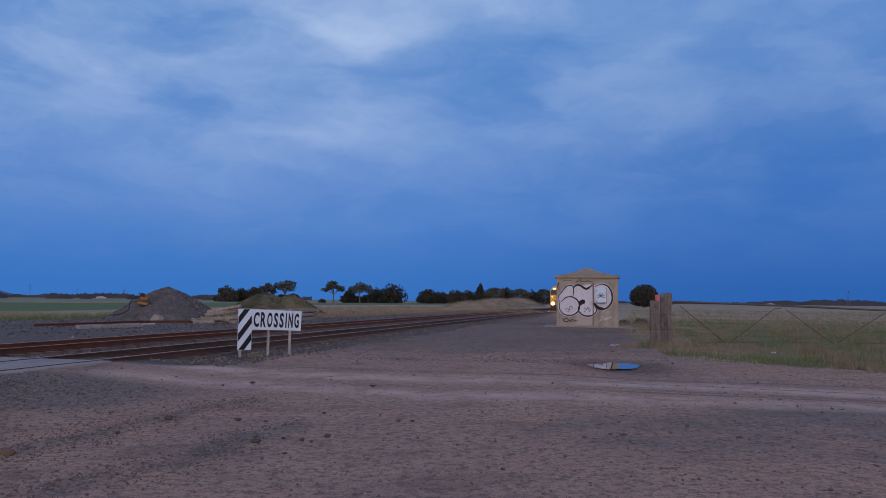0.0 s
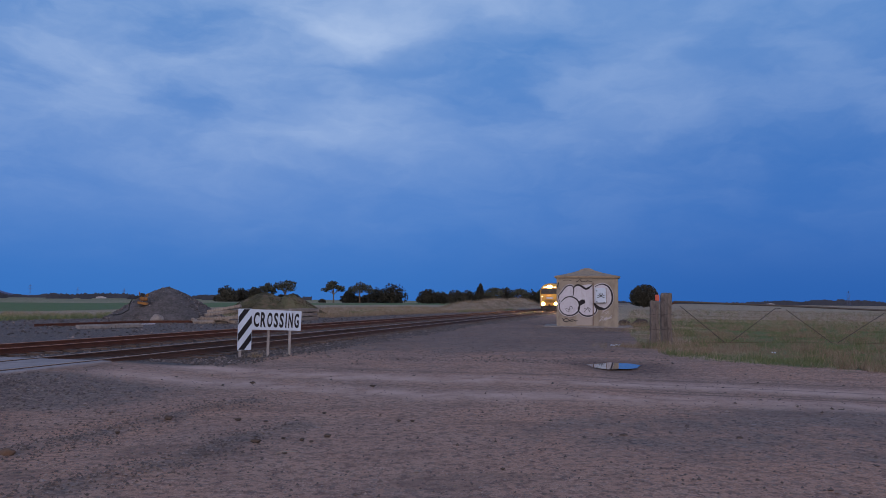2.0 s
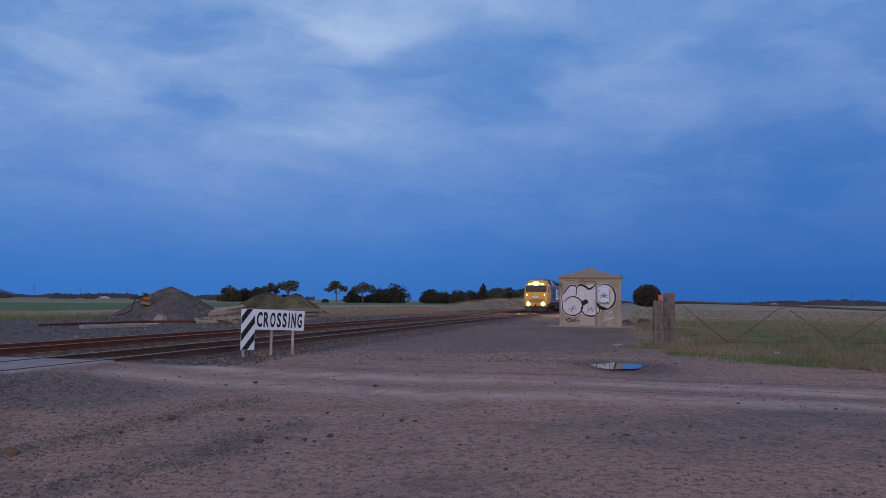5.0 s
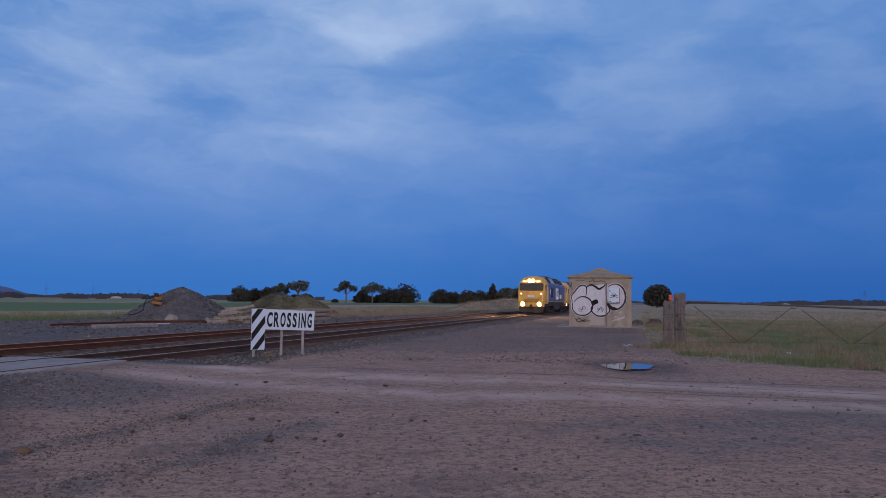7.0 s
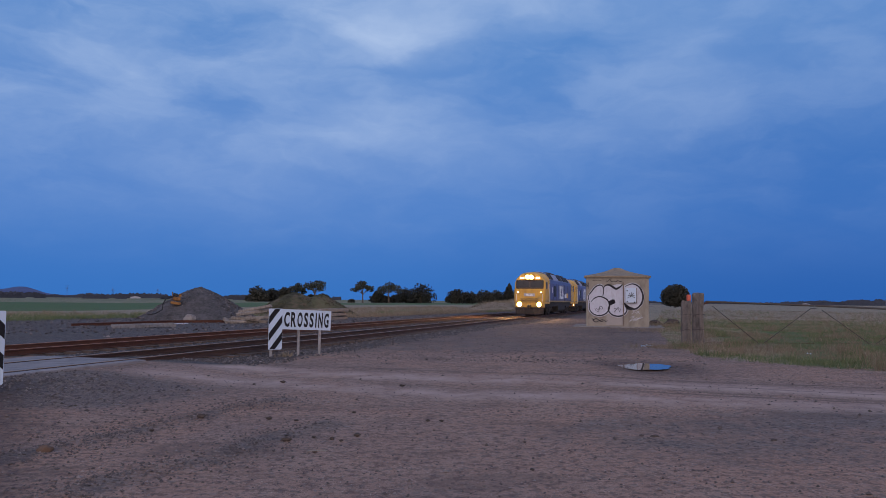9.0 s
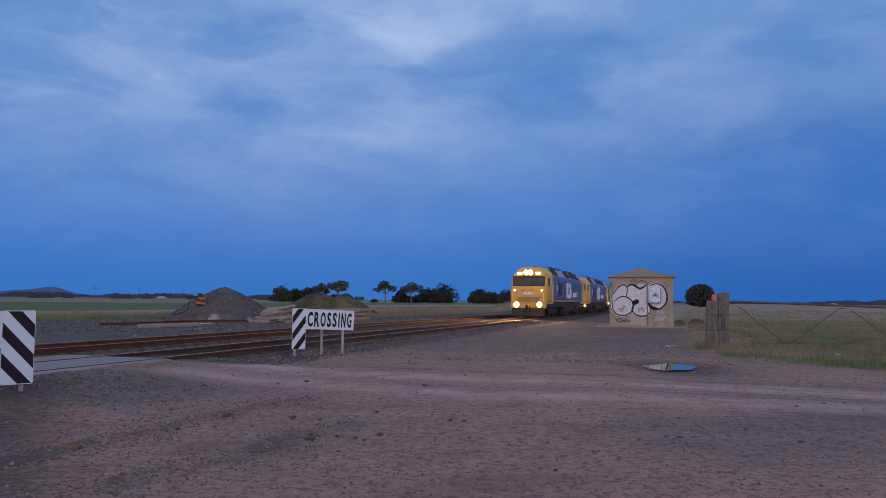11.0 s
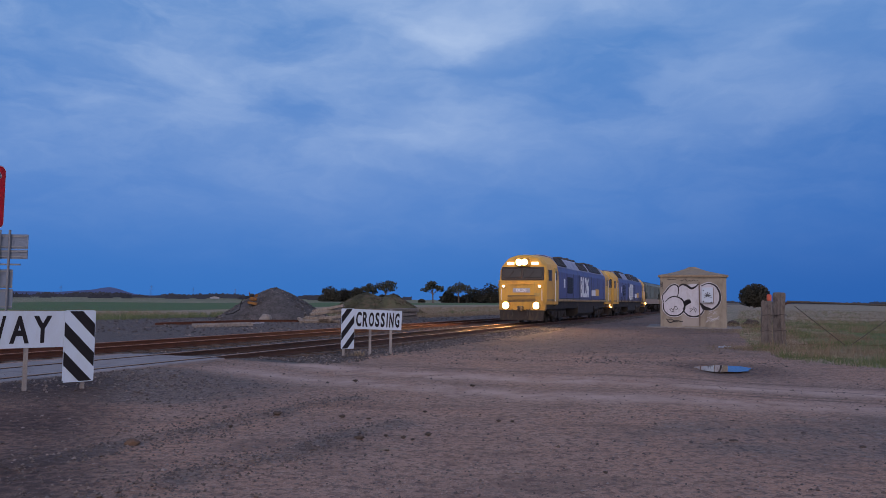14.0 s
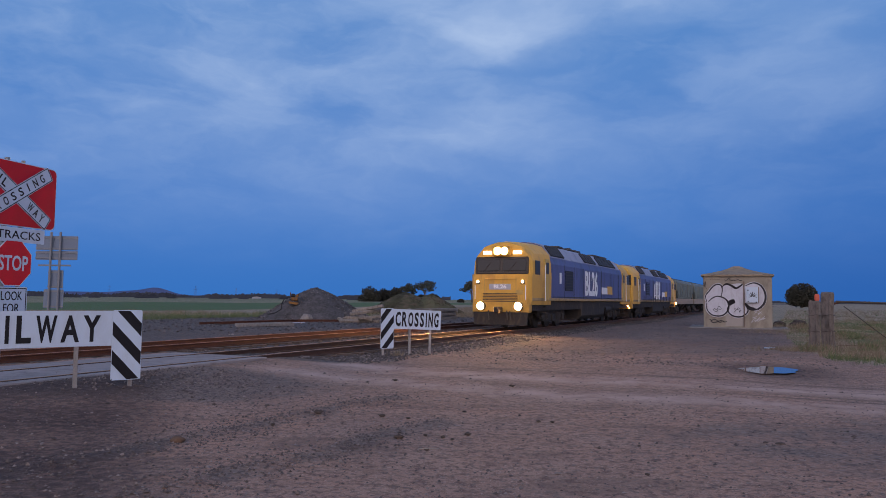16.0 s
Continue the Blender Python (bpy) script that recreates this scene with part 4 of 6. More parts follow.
    for cx, cz, sx, sz, k, w in ((-1.10, 1.16, 0.24, 0.12, 9, 0.026), (-1.10, 1.02, 0.2, 0.1, 8, 0.026), (0.02, 1.02, 0.2, 0.12, 8, 0.026), (0.0, 1.14, 0.18, 0.06, 7, 0.022), (-1.05, 0.42, 0.46, 0.10, 9, 0.045), (-1.15, 0.36, 0.3, 0.06, 5, 0.05), (-0.2, 2.80, 0.48, 0.09, 8, 0.03), (-1.74, 2.5, 0.08, 0.25, 5, 0.025), (-1.2, 2.84, 0.25, 0.01, 3, 0.025)):
        p = [(cx - sx + 2 * sx * i / k, cz + rng.uniform(-sz, sz)) for i in range(k + 1)]
        stroke(curve(p, 3), w)
    part("graffiti_fill", fill, WHITE_PAINT, hut, "pale sprayed graffiti fill")
    leaf = bmesh.new()
    for k in range(7):
        a = radians(-15 + k * 35)
        add_box(leaf, (0.82 + 0.12 * math.cos(a), -0.176, 1.86 + 0.14 * math.sin(a)), (0.2, 0.008, 0.035), Matrix.Rotation(-a, 3, "Y"))
    for x, z in ((0.58, 1.55), (0.58, 2.2), (1.0, 1.52)):
        add_box(leaf, (x, -0.176, z), (0.06, 0.008, 0.06))
    # dark strips below and right of the box stand in for its shadow edge
    edge = bmesh.new()
    add_box(edge, (0.80, -0.08, 1.47), (0.68, 0.17, 0.035))
    add_box(edge, (1.13, -0.08, 1.93), (0.03, 0.17, 0.9))
    part("board_frame", edge, DOOR_TRIM, board)
    tagged(part("tag", leaf, BLACK_PAINT, board), kind="stuff")
    spray = bmesh.new()
    for k in range(14):
        a = rng.uniform(-0.9, 0.9)
        add_box(spray, (1.05 + rng.uniform(-0.25, 0.3), -0.006, 0.65 + rng.uniform(-0.25, 0.3)), (0.3, 0.006, 0.022), Matrix.Rotation(a, 3, "Y"))
    part("graffiti_scribble", spray, WHITE_PAINT, hut)
    return hut


DOOR_PAINT = material("door_paint", (0.30, 0.27, 0.25), 0.6, 0, 0.1, 2, 40, 0.1, (0.34, 0.29, 0.26), 0.4)
DOOR_TRIM = material("conduit_paint", (0.16, 0.12, 0.10), 0.7, 0, 0.2, 3, 40, 0.1)
build_hut()


# ---- signs ----
def fit_text(words, w, h, mat, parent, at, label="", bold=0.0):
    bm = text_mesh(words, 0.5, 0.002, 1.0, bold)
    xs, zs = [v.co.x for v in bm.verts], [v.co.z for v in bm.verts]
    cx, cz = (max(xs) + min(xs)) / 2, (max(zs) + min(zs)) / 2
    kx, kz = w / (max(xs) - min(xs)), h / (max(zs) - min(zs))
    for v in bm.verts:
        v.co = Vector(((v.co.x - cx) * kx, v.co.y, (v.co.z - cz) * kz))
    letter_parts("letter", bm, mat, parent, at)


def clip_poly(poly, axis, limit, keep_below):
    out = []
    for i, p in enumerate(poly):
        q = poly[(i + 1) % len(poly)]
        a, b = (p[axis] <= limit) == keep_below, (q[axis] <= limit) == keep_below
        if a:
            out.append(p)
        if a != b:
            f = (limit - p[axis]) / (q[axis] - p[axis])
            out.append(tuple(p[k] + (q[k] - p[k]) * f for k in (0, 1)))
    return out


def rounded(w, h, r, n=5):
    pts = []
    for cx, cz, a0 in ((w / 2 - r, h / 2 - r, 0), (-w / 2 + r, h / 2 - r, 90), (-w / 2 + r, -h / 2 + r, 180), (w / 2 - r, -h / 2 + r, 270)):
        pts += [(cx + r * math.cos(radians(a0 + 90 * k / n)), cz + r * math.sin(radians(a0 + 90 * k / n))) for k in range(n + 1)]
    return pts


def plate(w, h, r=0.03, thick=0.012):
    return prism(rounded(w, h, r), 0, thick)


def width_marker(words, m, width, stripe_right, label, drop, posts, high, sw, spots):
    """Striped board and word board on posts. Local x along the board, y into it."""
    sign = thing("crossing_sign", m, label, "sign", "crossing name boards")
    sh = 1.13
    sx = width - sw / 2 if stripe_right else sw / 2
    top = high
    striped = part("striped_board", plate(sw, sh, 0.03), SIGN_WHITE, sign, "white board with black diagonal stripes", at=Matrix.Translation((sx, 0, top - sh / 2)))
    slope = 1 if not stripe_right else -1
    for k in range(-1, 5):
        z0 = -sh / 2 - 0.50 + k * 0.46
        band = [(-sw / 2, z0 + 0.06 - slope * 0.25), (sw / 2, z0 + 0.06 + slope * 0.25), (sw / 2, z0 + 0.28 + slope * 0.25), (-sw / 2, z0 + 0.28 - slope * 0.25)]
        band = clip_poly(clip_poly(band, 1, sh / 2 - 0.012, True), 1, -sh / 2 + 0.012, False)
        if len(band) > 2:
            part("stripe", prism([(x * 0.97, z) for x, z in band], -0.003, 0.001), SIGN_BLACK, striped)
    bw, bh = width - sw + 0.02, 0.56
    bx = bw / 2 if stripe_right else sw + bw / 2 - 0.02
    tilt = Matrix.Translation((bx, 0.014, top - 0.012 - bh / 2 - drop / 2)) @ Matrix.Rotation(math.atan2(drop, bw), 4, "Y")
    board = part("word_board", plate(bw, bh, 0.02), SIGN_WHITE, sign, "white name board", at=tilt)
    for letter, (x0, x1) in zip(words, spots):
        fit_text(letter, x1 - x0, 0.42, SIGN_BLACK, board, Matrix.Translation(((x0 + x1) / 2 - bx, -0.003, 0)), bold=0.016 if letter != "I" else 0.0)
    for x, z in posts:
        part("post", box((0.06, 0.06, z + 0.2), (x, 0.06, (z - 0.2) / 2), 0.006), POST_PALE, sign)
        part("bolt_bracket", box((0.1, 0.07, 0.05), (x, 0.062, z - 0.05), 0.005), GALV, sign)
    return sign


POST_PALE = material("pale_post", (0.27, 0.25, 0.24), 0.8, 0, 0.25, 3, 40, 0.2, (0.15, 0.125, 0.11), 0.6)


def facing(a, b, z=0.0):
    """A frame with x from a to b on the ground."""
    d = Vector((b[0] - a[0], b[1] - a[1]))
    return Matrix.Translation((a[0], a[1], z)) @ Matrix.Rotation(math.atan2(d.y, d.x), 4, "Z")


CROSSING_SPOTS = [(0.455, 0.62), (0.66, 0.82), (0.855, 1.015), (1.055, 1.185), (1.23, 1.36), (1.415, 1.452), (1.505, 1.645), (1.69, 1.835)]
RAILWAY_SPOTS = [(0.14, 0.37), (0.43, 0.70), (0.80, 0.853), (0.946, 1.145), (1.207, 1.498), (1.551, 1.815), (1.869, 2.126)]
width_marker("CROSSING", facing((-4.12, 20.45), (-2.43, 21.60)), 1.91, False, "white board lettered CROSSING with striped end on posts", 0.06, ((0.10, 0.5), (0.92, 1.33), (1.58, 1.31)), 1.33, 0.40, CROSSING_SPOTS)
width_marker("RAILWAY", facing((-8.32, 9.63), (-6.34, 11.55)), 2.76, True, "white board lettered RAILWAY with striped end on posts", 0.0, ((0.45, 1.32), (1.79, 1.32), (2.61, 0.6)), 1.375, 0.46, RAILWAY_SPOTS)


def spaced(words, x0, x1, h, parent):
    """Slim letters set apart evenly, as on road signs."""
    pitch = (x1 - x0) / len(words)
    for k, letter in enumerate(words):
        w = 0.022 if letter == "I" else 0.105 if letter == "W" else 0.085
        fit_text(letter, w, h, SIGN_BLACK, parent, Matrix.Translation((x0 + pitch * (k + 0.5), -0.003, 0)), bold=0.006)


def stop_assembly():
    m = facing((-8.085, 9.80), (-7.865, 11.38))
    s = thing("stop_sign", m, "red railway crossing board with stop sign on steel pole", "sign")
    w, c = 1.6, 0.80
    red = part("red_board", plate(w, 0.99, 0.09), SIGN_RED, s, "red rounded backing board", at=Matrix.Translation((c, 0, 3.185)))
    part("white_edge", plate(w + 0.03, 1.02, 0.1, 0.008), SIGN_WHITE, red, at=Matrix.Translation((0, 0.008, 0)))
    for words, a, y in (("RAILWAY", 33, -0.004), ("CROSSING", -33, -0.012)):
        turn = Matrix.Translation((0.0, y, 0)) @ Matrix.Rotation(radians(a), 4, "Y")
        arm = part("cross_arm", plate(1.56, 0.24, 0.01, 0.006), SIGN_WHITE, red, "white crossbuck arm", at=turn)
        rim = bmesh.new()
        for z in (-0.105, 0.105):
            add_box(rim, (0, -0.001, z), (1.53, 0.004, 0.012))
        for x in (-0.765, 0.765):
            add_box(rim, (x, -0.001, 0), (0.012, 0.004, 0.21))
        part("arm_border", rim, SIGN_BLACK, arm)
        if words == "RAILWAY":
            spaced("RAIL", -0.68, -0.22, 0.135, arm)
            spaced("WAY", 0.26, 0.68, 0.135, arm)
        else:
            spaced(words, -0.66, 0.66, 0.135, arm)
    tr = part("tracks_plate", plate(1.2, 0.23, 0.02), SIGN_WHITE, s, "white plate lettered TRACKS", at=Matrix.Translation((c, 0, 2.545)))
    fit_text("2 TRACKS", 1.02, 0.13, SIGN_BLACK, tr, Matrix.Translation((0, -0.003, 0)))
    octo = [(0.37 * math.cos(radians(22.5 + 45 * k)), 0.37 * math.sin(radians(22.5 + 45 * k))) for k in range(8)]
    rim = part("octagon_rim", prism([(x * 1.04, z * 1.04) for x, z in octo], 0, 0.01), SIGN_WHITE, s, at=Matrix.Translation((c, 0.0, 2.10)))
    face = part("octagon", prism(octo, -0.004, 0.002), SIGN_RED, rim, "red octagonal stop face")
    letter_parts("letter", fitted("STOP", 0.56, 0.24), SIGN_WHITE, rim, at=Matrix.Translation((0, -0.007, 0)))
    lk = part("look_plate", plate(0.60, 0.66, 0.03), SIGN_WHITE, s, "white plate with black border", at=Matrix.Translation((c, 0, 1.40)))
    rim = bmesh.new()
    for z in (-0.305, 0.305):
        add_box(rim, (0, -0.001, z), (0.56, 0.004, 0.014))
    for x in (-0.275, 0.275):
        add_box(rim, (x, -0.001, 0), (0.014, 0.004, 0.60))
    part("plate_border", rim, SIGN_BLACK, lk)
    fit_text("LOOK", 0.40, 0.14, SIGN_BLACK, lk, Matrix.Translation((0, -0.003, 0.19)))
    fit_text("FOR", 0.30, 0.14, SIGN_BLACK, lk, Matrix.Translation((0, -0.003, 0.0)))
    part("pole", rod((0.66, 0.07, -0.2), (0.66, 0.07, 3.74), 0.04), GALV, s)
    part("bracing_tube", rod((0.95, 0.05, 1.05), (0.95, 0.05, 3.74), 0.03), GALV, s)


def fitted(words, w, h):
    bm = text_mesh(words, 0.5, 0.002, 1.0, 0.008)
    xs, zs = [v.co.x for v in bm.verts], [v.co.z for v in bm.verts]
    cx, cz = (max(xs) + min(xs)) / 2, (max(zs) + min(zs)) / 2
    for v in bm.verts:
        v.co = Vector(((v.co.x - cx) * w / (max(xs) - min(xs)), v.co.y, (v.co.z - cz) * h / (max(zs) - min(zs))))
    return bm


stop_assembly()


def sign_from_behind():
    s = thing("sign_assembly", pose(-14.5, 21.1, 0, 0, 0, 8), "bare aluminium sign backs on two steel poles", "sign")
    for x in (-0.14, 0.14):
        part("pole", rod((x, 0, -0.2), (x, 0, 3.56), 0.035), GALV, s)
    for w, h, x, z in ((1.27, 0.44, 0.02, 3.22), (1.27, 0.28, 0.02, 2.84), (0.46, 0.56, 0.02, 2.10), (0.60, 0.58, -0.02, 1.50)):
        b = part("sign_back", plate(w, h, 0.02), SIGN_BACK, s, at=Matrix.Translation((x, 0.05, z)))
        for dz in (-h / 2 + 0.06, h / 2 - 0.06):
            part("stiffener", box((w, 0.03, 0.035), (0, -0.015, dz)), GALV, b)
    part("cross_bar", box((0.98, 0.04, 0.05), (-0.02, 0.03, 2.53)), GALV, s)


sign_from_behind()


# ---- gate and strainer posts ----
GATE_STEEL = material("gate_pipe", (0.075, 0.06, 0.052), 0.6, 0.3, 0.2, 2, 40, 0.1)
def strainer(x, y, wide, high, lean_x, lean_y, label, seed):
    rng = random.Random(seed)
    bm = bmesh.new()
    rows = []
    n = 30
    groove = [rng.uniform(0.86, 1.05) if i % 3 else rng.uniform(0.78, 0.9) for i in range(n)]
    for z in (-0.3, 0.0, 0.2, 0.4, 0.6, 0.8, 1.0, 1.2, 1.4, high - 0.06, high):
        k = (1.06 if z < 0.2 else 1.0) * (0.9 if z == high else 1)
        rows.append([bm.verts.new((math.cos(a) * wide / 2 * k * groove[round(a * n / 6.2831853) % n] * (1 + rng.uniform(-0.03, 0.03)) * (0.9 + 0.2 * abs(math.cos(2 * a))) + lean_x * z + 0.02 * math.sin(2.3 * z + seed), math.sin(a) * wide / 2 * k * groove[round(a * n / 6.2831853) % n] * (0.9 + 0.2 * abs(math.cos(2 * a))) + lean_y * z, z + (rng.uniform(-0.06, 0.03) if z == high else 0))) for a in [i * 2 * math.pi / n for i in range(n)]])
    for a, b in zip(rows, rows[1:]):
        for i in range(n):
            bm.faces.new((a[i], a[(i + 1) % n], b[(i + 1) % n], b[i]))
    bm.faces.new(rows[-1])
    bm.faces.new(rows[0][::-1])
    bmesh.ops.recalc_face_normals(bm, faces=bm.faces[:])
    p = thing("strainer_post", pose(x, y, 0), label, "fence post", "strainer posts at the gate")
    part("post", bm, POST_WOOD, p)
    for z in (0.62, 1.18):
        ring = bmesh.new()
        pts = [(lean_x * z + math.cos(a) * (wide / 2 + 0.02), lean_y * z + math.sin(a) * (wide / 2 + 0.02), z + 0.02 * math.sin(3 * a)) for a in [i * math.pi / 6 for i in range(13)]]
        for a, b in zip(pts, pts[1:]):
            add_rod(ring, a, b, 0.012, sides=5)
        part("wire_wrap", ring, GATE_STEEL, p)
    return p


strainer(9.79, 26.85, 0.34, 1.70, 0.05, 0.0, "old grey split timber post leaning beside another", 1)
strainer(10.5, 27.40, 0.42, 1.98, 0.01, 0.0, "thick upright weathered timber gate post", 2)
marker = thing("reflector_marker", pose(9.91, 26.85, 1.68), "orange-red plastic marker fixed on a post top", "marker")
part("cap", box((0.16, 0.09, 0.24), (0.04, 0, 0.11), 0.03), ORANGE, marker)
part("spike", rod((0, 0.0, -0.08), (0, 0.0, 0.05), 0.02), RUST, marker)


def wire(bm, a, b, r, sag=0.0, n=8):
    a, b = Vector(a), Vector(b)
    pts = [a.lerp(b, i / n) - Vector((0, 0, sag * 4 * (i / n) * (1 - i / n))) for i in range(n + 1)]
    for p, q in zip(pts, pts[1:]):
        add_rod(bm, p, q, r, sides=6)
    return bm


def farm_gate(a, b, za, zb, label, first=False):
    g = thing("farm_gate", facing(a, b), label, "gate", "farm gates")
    w = math.hypot(b[0] - a[0], b[1] - a[1])
    part("top_rail", rod((0, 0, za), (w, 0, zb), 0.038), GATE_STEEL, g)
    part("bottom_wire", rod((0, 0, 0.12), (w, 0, 0.10), 0.005, sides=6), RUST, g)
    if first:
        part("hinge_eye", rod((-0.12, 0, za - 0.1), (0.12, 0, za - 0.02), 0.03), RUST, g)
    part("brace", rod((0.25, 0, za - 0.16), (w * 0.47, 0, 0.12), 0.014), GATE_STEEL, g)
    part("brace", rod((w * 0.53, 0, 0.12), (w - 0.12, 0, zb - 0.10), 0.014), GATE_STEEL, g)
    part("brace_head", rod((w - 0.12, 0, zb - 0.10), (w + 0.1, 0, zb - 0.12), 0.014), GATE_STEEL, g)
    for k in range(5):
        f = (k + 1) / 6
        part("gate_wire", wire(bmesh.new(), (0, 0, 0.1 + (za - 0.1) * f), (w, 0, 0.1 + (zb - 0.1) * f), 0.0018, 0.01), RUST, g)
    return g


farm_gate((10.86, 27.55), (15.2, 27.88), 1.66, 1.55, "rusty pipe farm gate with vee braces and wire", True)
farm_gate((15.25, 27.88), (19.6, 27.78), 1.55, 1.40, "sagging pipe farm gate with vee braces and wire")
farm_gate((19.65, 27.78), (24.0, 27.6), 1.40, 1.36, "sagging pipe farm gate with vee braces and wire")
for gx, gy in ((24.05, 27.6),):
    p = thing("gate_post", pose(gx, gy, 0), "slim weathered timber gate post", "fence post")
    part("post", rod((0, 0, -0.3), (0, 0, 1.6), 0.09, 0.08), POST_WOOD, p)


CLODS = [(-1.48, 8.53, 0.05, 0.022), (-1.07, 7.88, 0.025, 0.012), (-2.91, 10.12, 0.06, 0.03), (0.14, 9.94, 0.03, 0.014), (0.32, 9.91, 0.03, 0.014), (2.84, 8.84, 0.05, 0.016), (4.17, 8.59, 0.04, 0.02), (-5.29, 15.49, 0.07, 0.03), (-1.98, 10.02, 0.04, 0.02), (-0.71, 8.84, 0.04, 0.018), (6.83, 10.78, 0.05, 0.02), (3.29, 10.24, 0.04, 0.018)]
CLODS += [(-0.98, 8.62, 0.03, 0.016), (-0.86, 8.5, 0.022, 0.012), (-1.2, 8.7, 0.025, 0.014), (-1.6, 9.9, 0.03, 0.012), (-0.9, 10.6, 0.03, 0.014), (2.7, 8.9, 0.03, 0.012), (1.1, 7.1, 0.022, 0.012), (-3.2, 9.1, 0.03, 0.016), (-0.3, 13.9, 0.05, 0.02), (-2.6, 14.4, 0.05, 0.02)]


def scatter_stones(name, places, mat, label):
    """Small broken stones, each an uneven eight-sided lump, in one mesh."""
    verts, faces = [], []
    rng = np.random.RandomState(len(places))
    base = np.array([(1, 0, 0), (-1, 0, 0), (0, 1, 0), (0, -1, 0), (0, 0, 1), (0, 0, -1)], float)
    tri = [(0, 2, 4), (2, 1, 4), (1, 3, 4), (3, 0, 4), (2, 0, 5), (1, 2, 5), (3, 1, 5), (0, 3, 5)]
    for x, y, z, r in places:
        q = base * rng.uniform(0.65, 1.25, (6, 3)) + rng.uniform(-0.25, 0.25, (6, 3))
        a = rng.uniform(0, 6.28)
        c, s = math.cos(a), math.sin(a)
        q = np.stack([q[:, 0] * c - q[:, 1] * s, q[:, 0] * s + q[:, 1] * c, q[:, 2] * 0.65], 1) * r + (x, y, z + r * 0.25)
        n = len(verts)
        verts.extend(q.tolist())
        faces.extend((n + a, n + b, n + d) for a, b, d in tri)
    me = bpy.data.meshes.new(name)
    me.from_pydata(verts, [], faces)
    me.materials.append(mat)
    return tagged(new(name, me), label, "stones", kind="stuff")


def stone_material(name, dark, pale):
    m = bpy.data.materials.new(name)
    m.use_nodes = True
    n = Nodes(m.node_tree)
    r = n.add("ShaderNodeNewGeometry").outputs["Random Per Island"]
    pos = n.add("ShaderNodeTexCoord").outputs["Object"]
    col = n.mix(n.math("POWER", r, 3.4), dark, pale)
    col = n.mix(n.math("MULTIPLY", n.noise(pos, 60, 2), 0.4), col, (0.13, 0.09, 0.07))
    b = n.add("ShaderNodeBsdfPrincipled")
    n.link(col, b.inputs["Base Color"])
    b.inputs["Roughness"].default_value = 0.85
    out = n.add("ShaderNodeOutputMaterial")
    n.link(b.outputs[0], out.inputs[0])
    return m


STONE = stone_material("loose_stone", (0.075, 0.057, 0.051), (0.30, 0.235, 0.205))
BALLAST = stone_material("ballast_stone", (0.035, 0.032, 0.033), (0.24, 0.20, 0.19))


# ---- heaps, machine, spare material ----
def heap(name, x, y, w, d, h, mat, label, seed, power=1.25):
    bm = bmesh.new()
    rows, n, rng = [], 56, random.Random(seed)
    for k in range(19):
        r = 1 - k / 18
        row = []
        for i in range(n):
            a = i * 2 * math.pi / n
            lump = 1 + 0.10 * noise.noise((math.cos(a) * 1.6, math.sin(a) * 1.6, seed)) + 0.04 * noise.noise((math.cos(a) * 6, math.sin(a) * 6, k * 0.7 + seed))
            z = h * (1 - r ** power) if r > 0.12 else h * (1 - 0.12 ** power)
            z = h * (1 - r) ** 1.0 * (1.0 + 0.55 * math.sin(math.pi * r) * (power - 1)) if power < 3 else h * (1 - r ** 2)
            z = min(z, h * (0.93 + 0.07 * (1 - r)))
            row.append(bm.verts.new((math.cos(a) * w / 2 * r * lump, math.sin(a) * d / 2 * r * lump, z + rng.uniform(-0.03, 0.03) - (0.1 if k == 0 else 0))))
        rows.append(row)
    for a, b in zip(rows, rows[1:]):
        for i in range(n):
            bm.faces.new((a[i], a[(i + 1) % n], b[(i + 1) % n], b[i]))
    bmesh.ops.remove_doubles(bm, verts=rows[-1], dist=0.12)
    bmesh.ops.recalc_face_normals(bm, faces=bm.faces[:])
    p = thing(name, pose(x, y, 0), label, "heap")
    part("mound", bm, mat, p, smooth=True)
    spots = []
    for k in range(2200):
        r, a = math.sqrt(rng.random()), rng.random() * 6.283
        spots.append((math.cos(a) * w / 2 * r, math.sin(a) * d / 2 * r, h * (1 - r) * (1.0 + 0.55 * math.sin(math.pi * r) * (power - 1)) - 0.02, rng.uniform(0.03, 0.10)))
    lumps = scatter_stones("stone_cover" if mat is HEAP else "clod_cover", spots, BALLAST if mat is HEAP else mat, "")
    lumps.parent = p
    del lumps["category"]
    return p


heap("gravel_heap", -16.9, 57.3, 9.2, 7.6, 2.45, HEAP, "conical heap of dark crushed stone", 3)
heap("soil_heap", -13.2, 79.0, 9.5, 9.0, 2.35, HEAP_GRASS, "grass-grown soil heap beyond the tracks", 5)
heap("soil_heap", -10.6, 79.4, 8.0, 7.5, 2.15, HEAP_GRASS, "grass-grown soil heap with bare crest", 6)


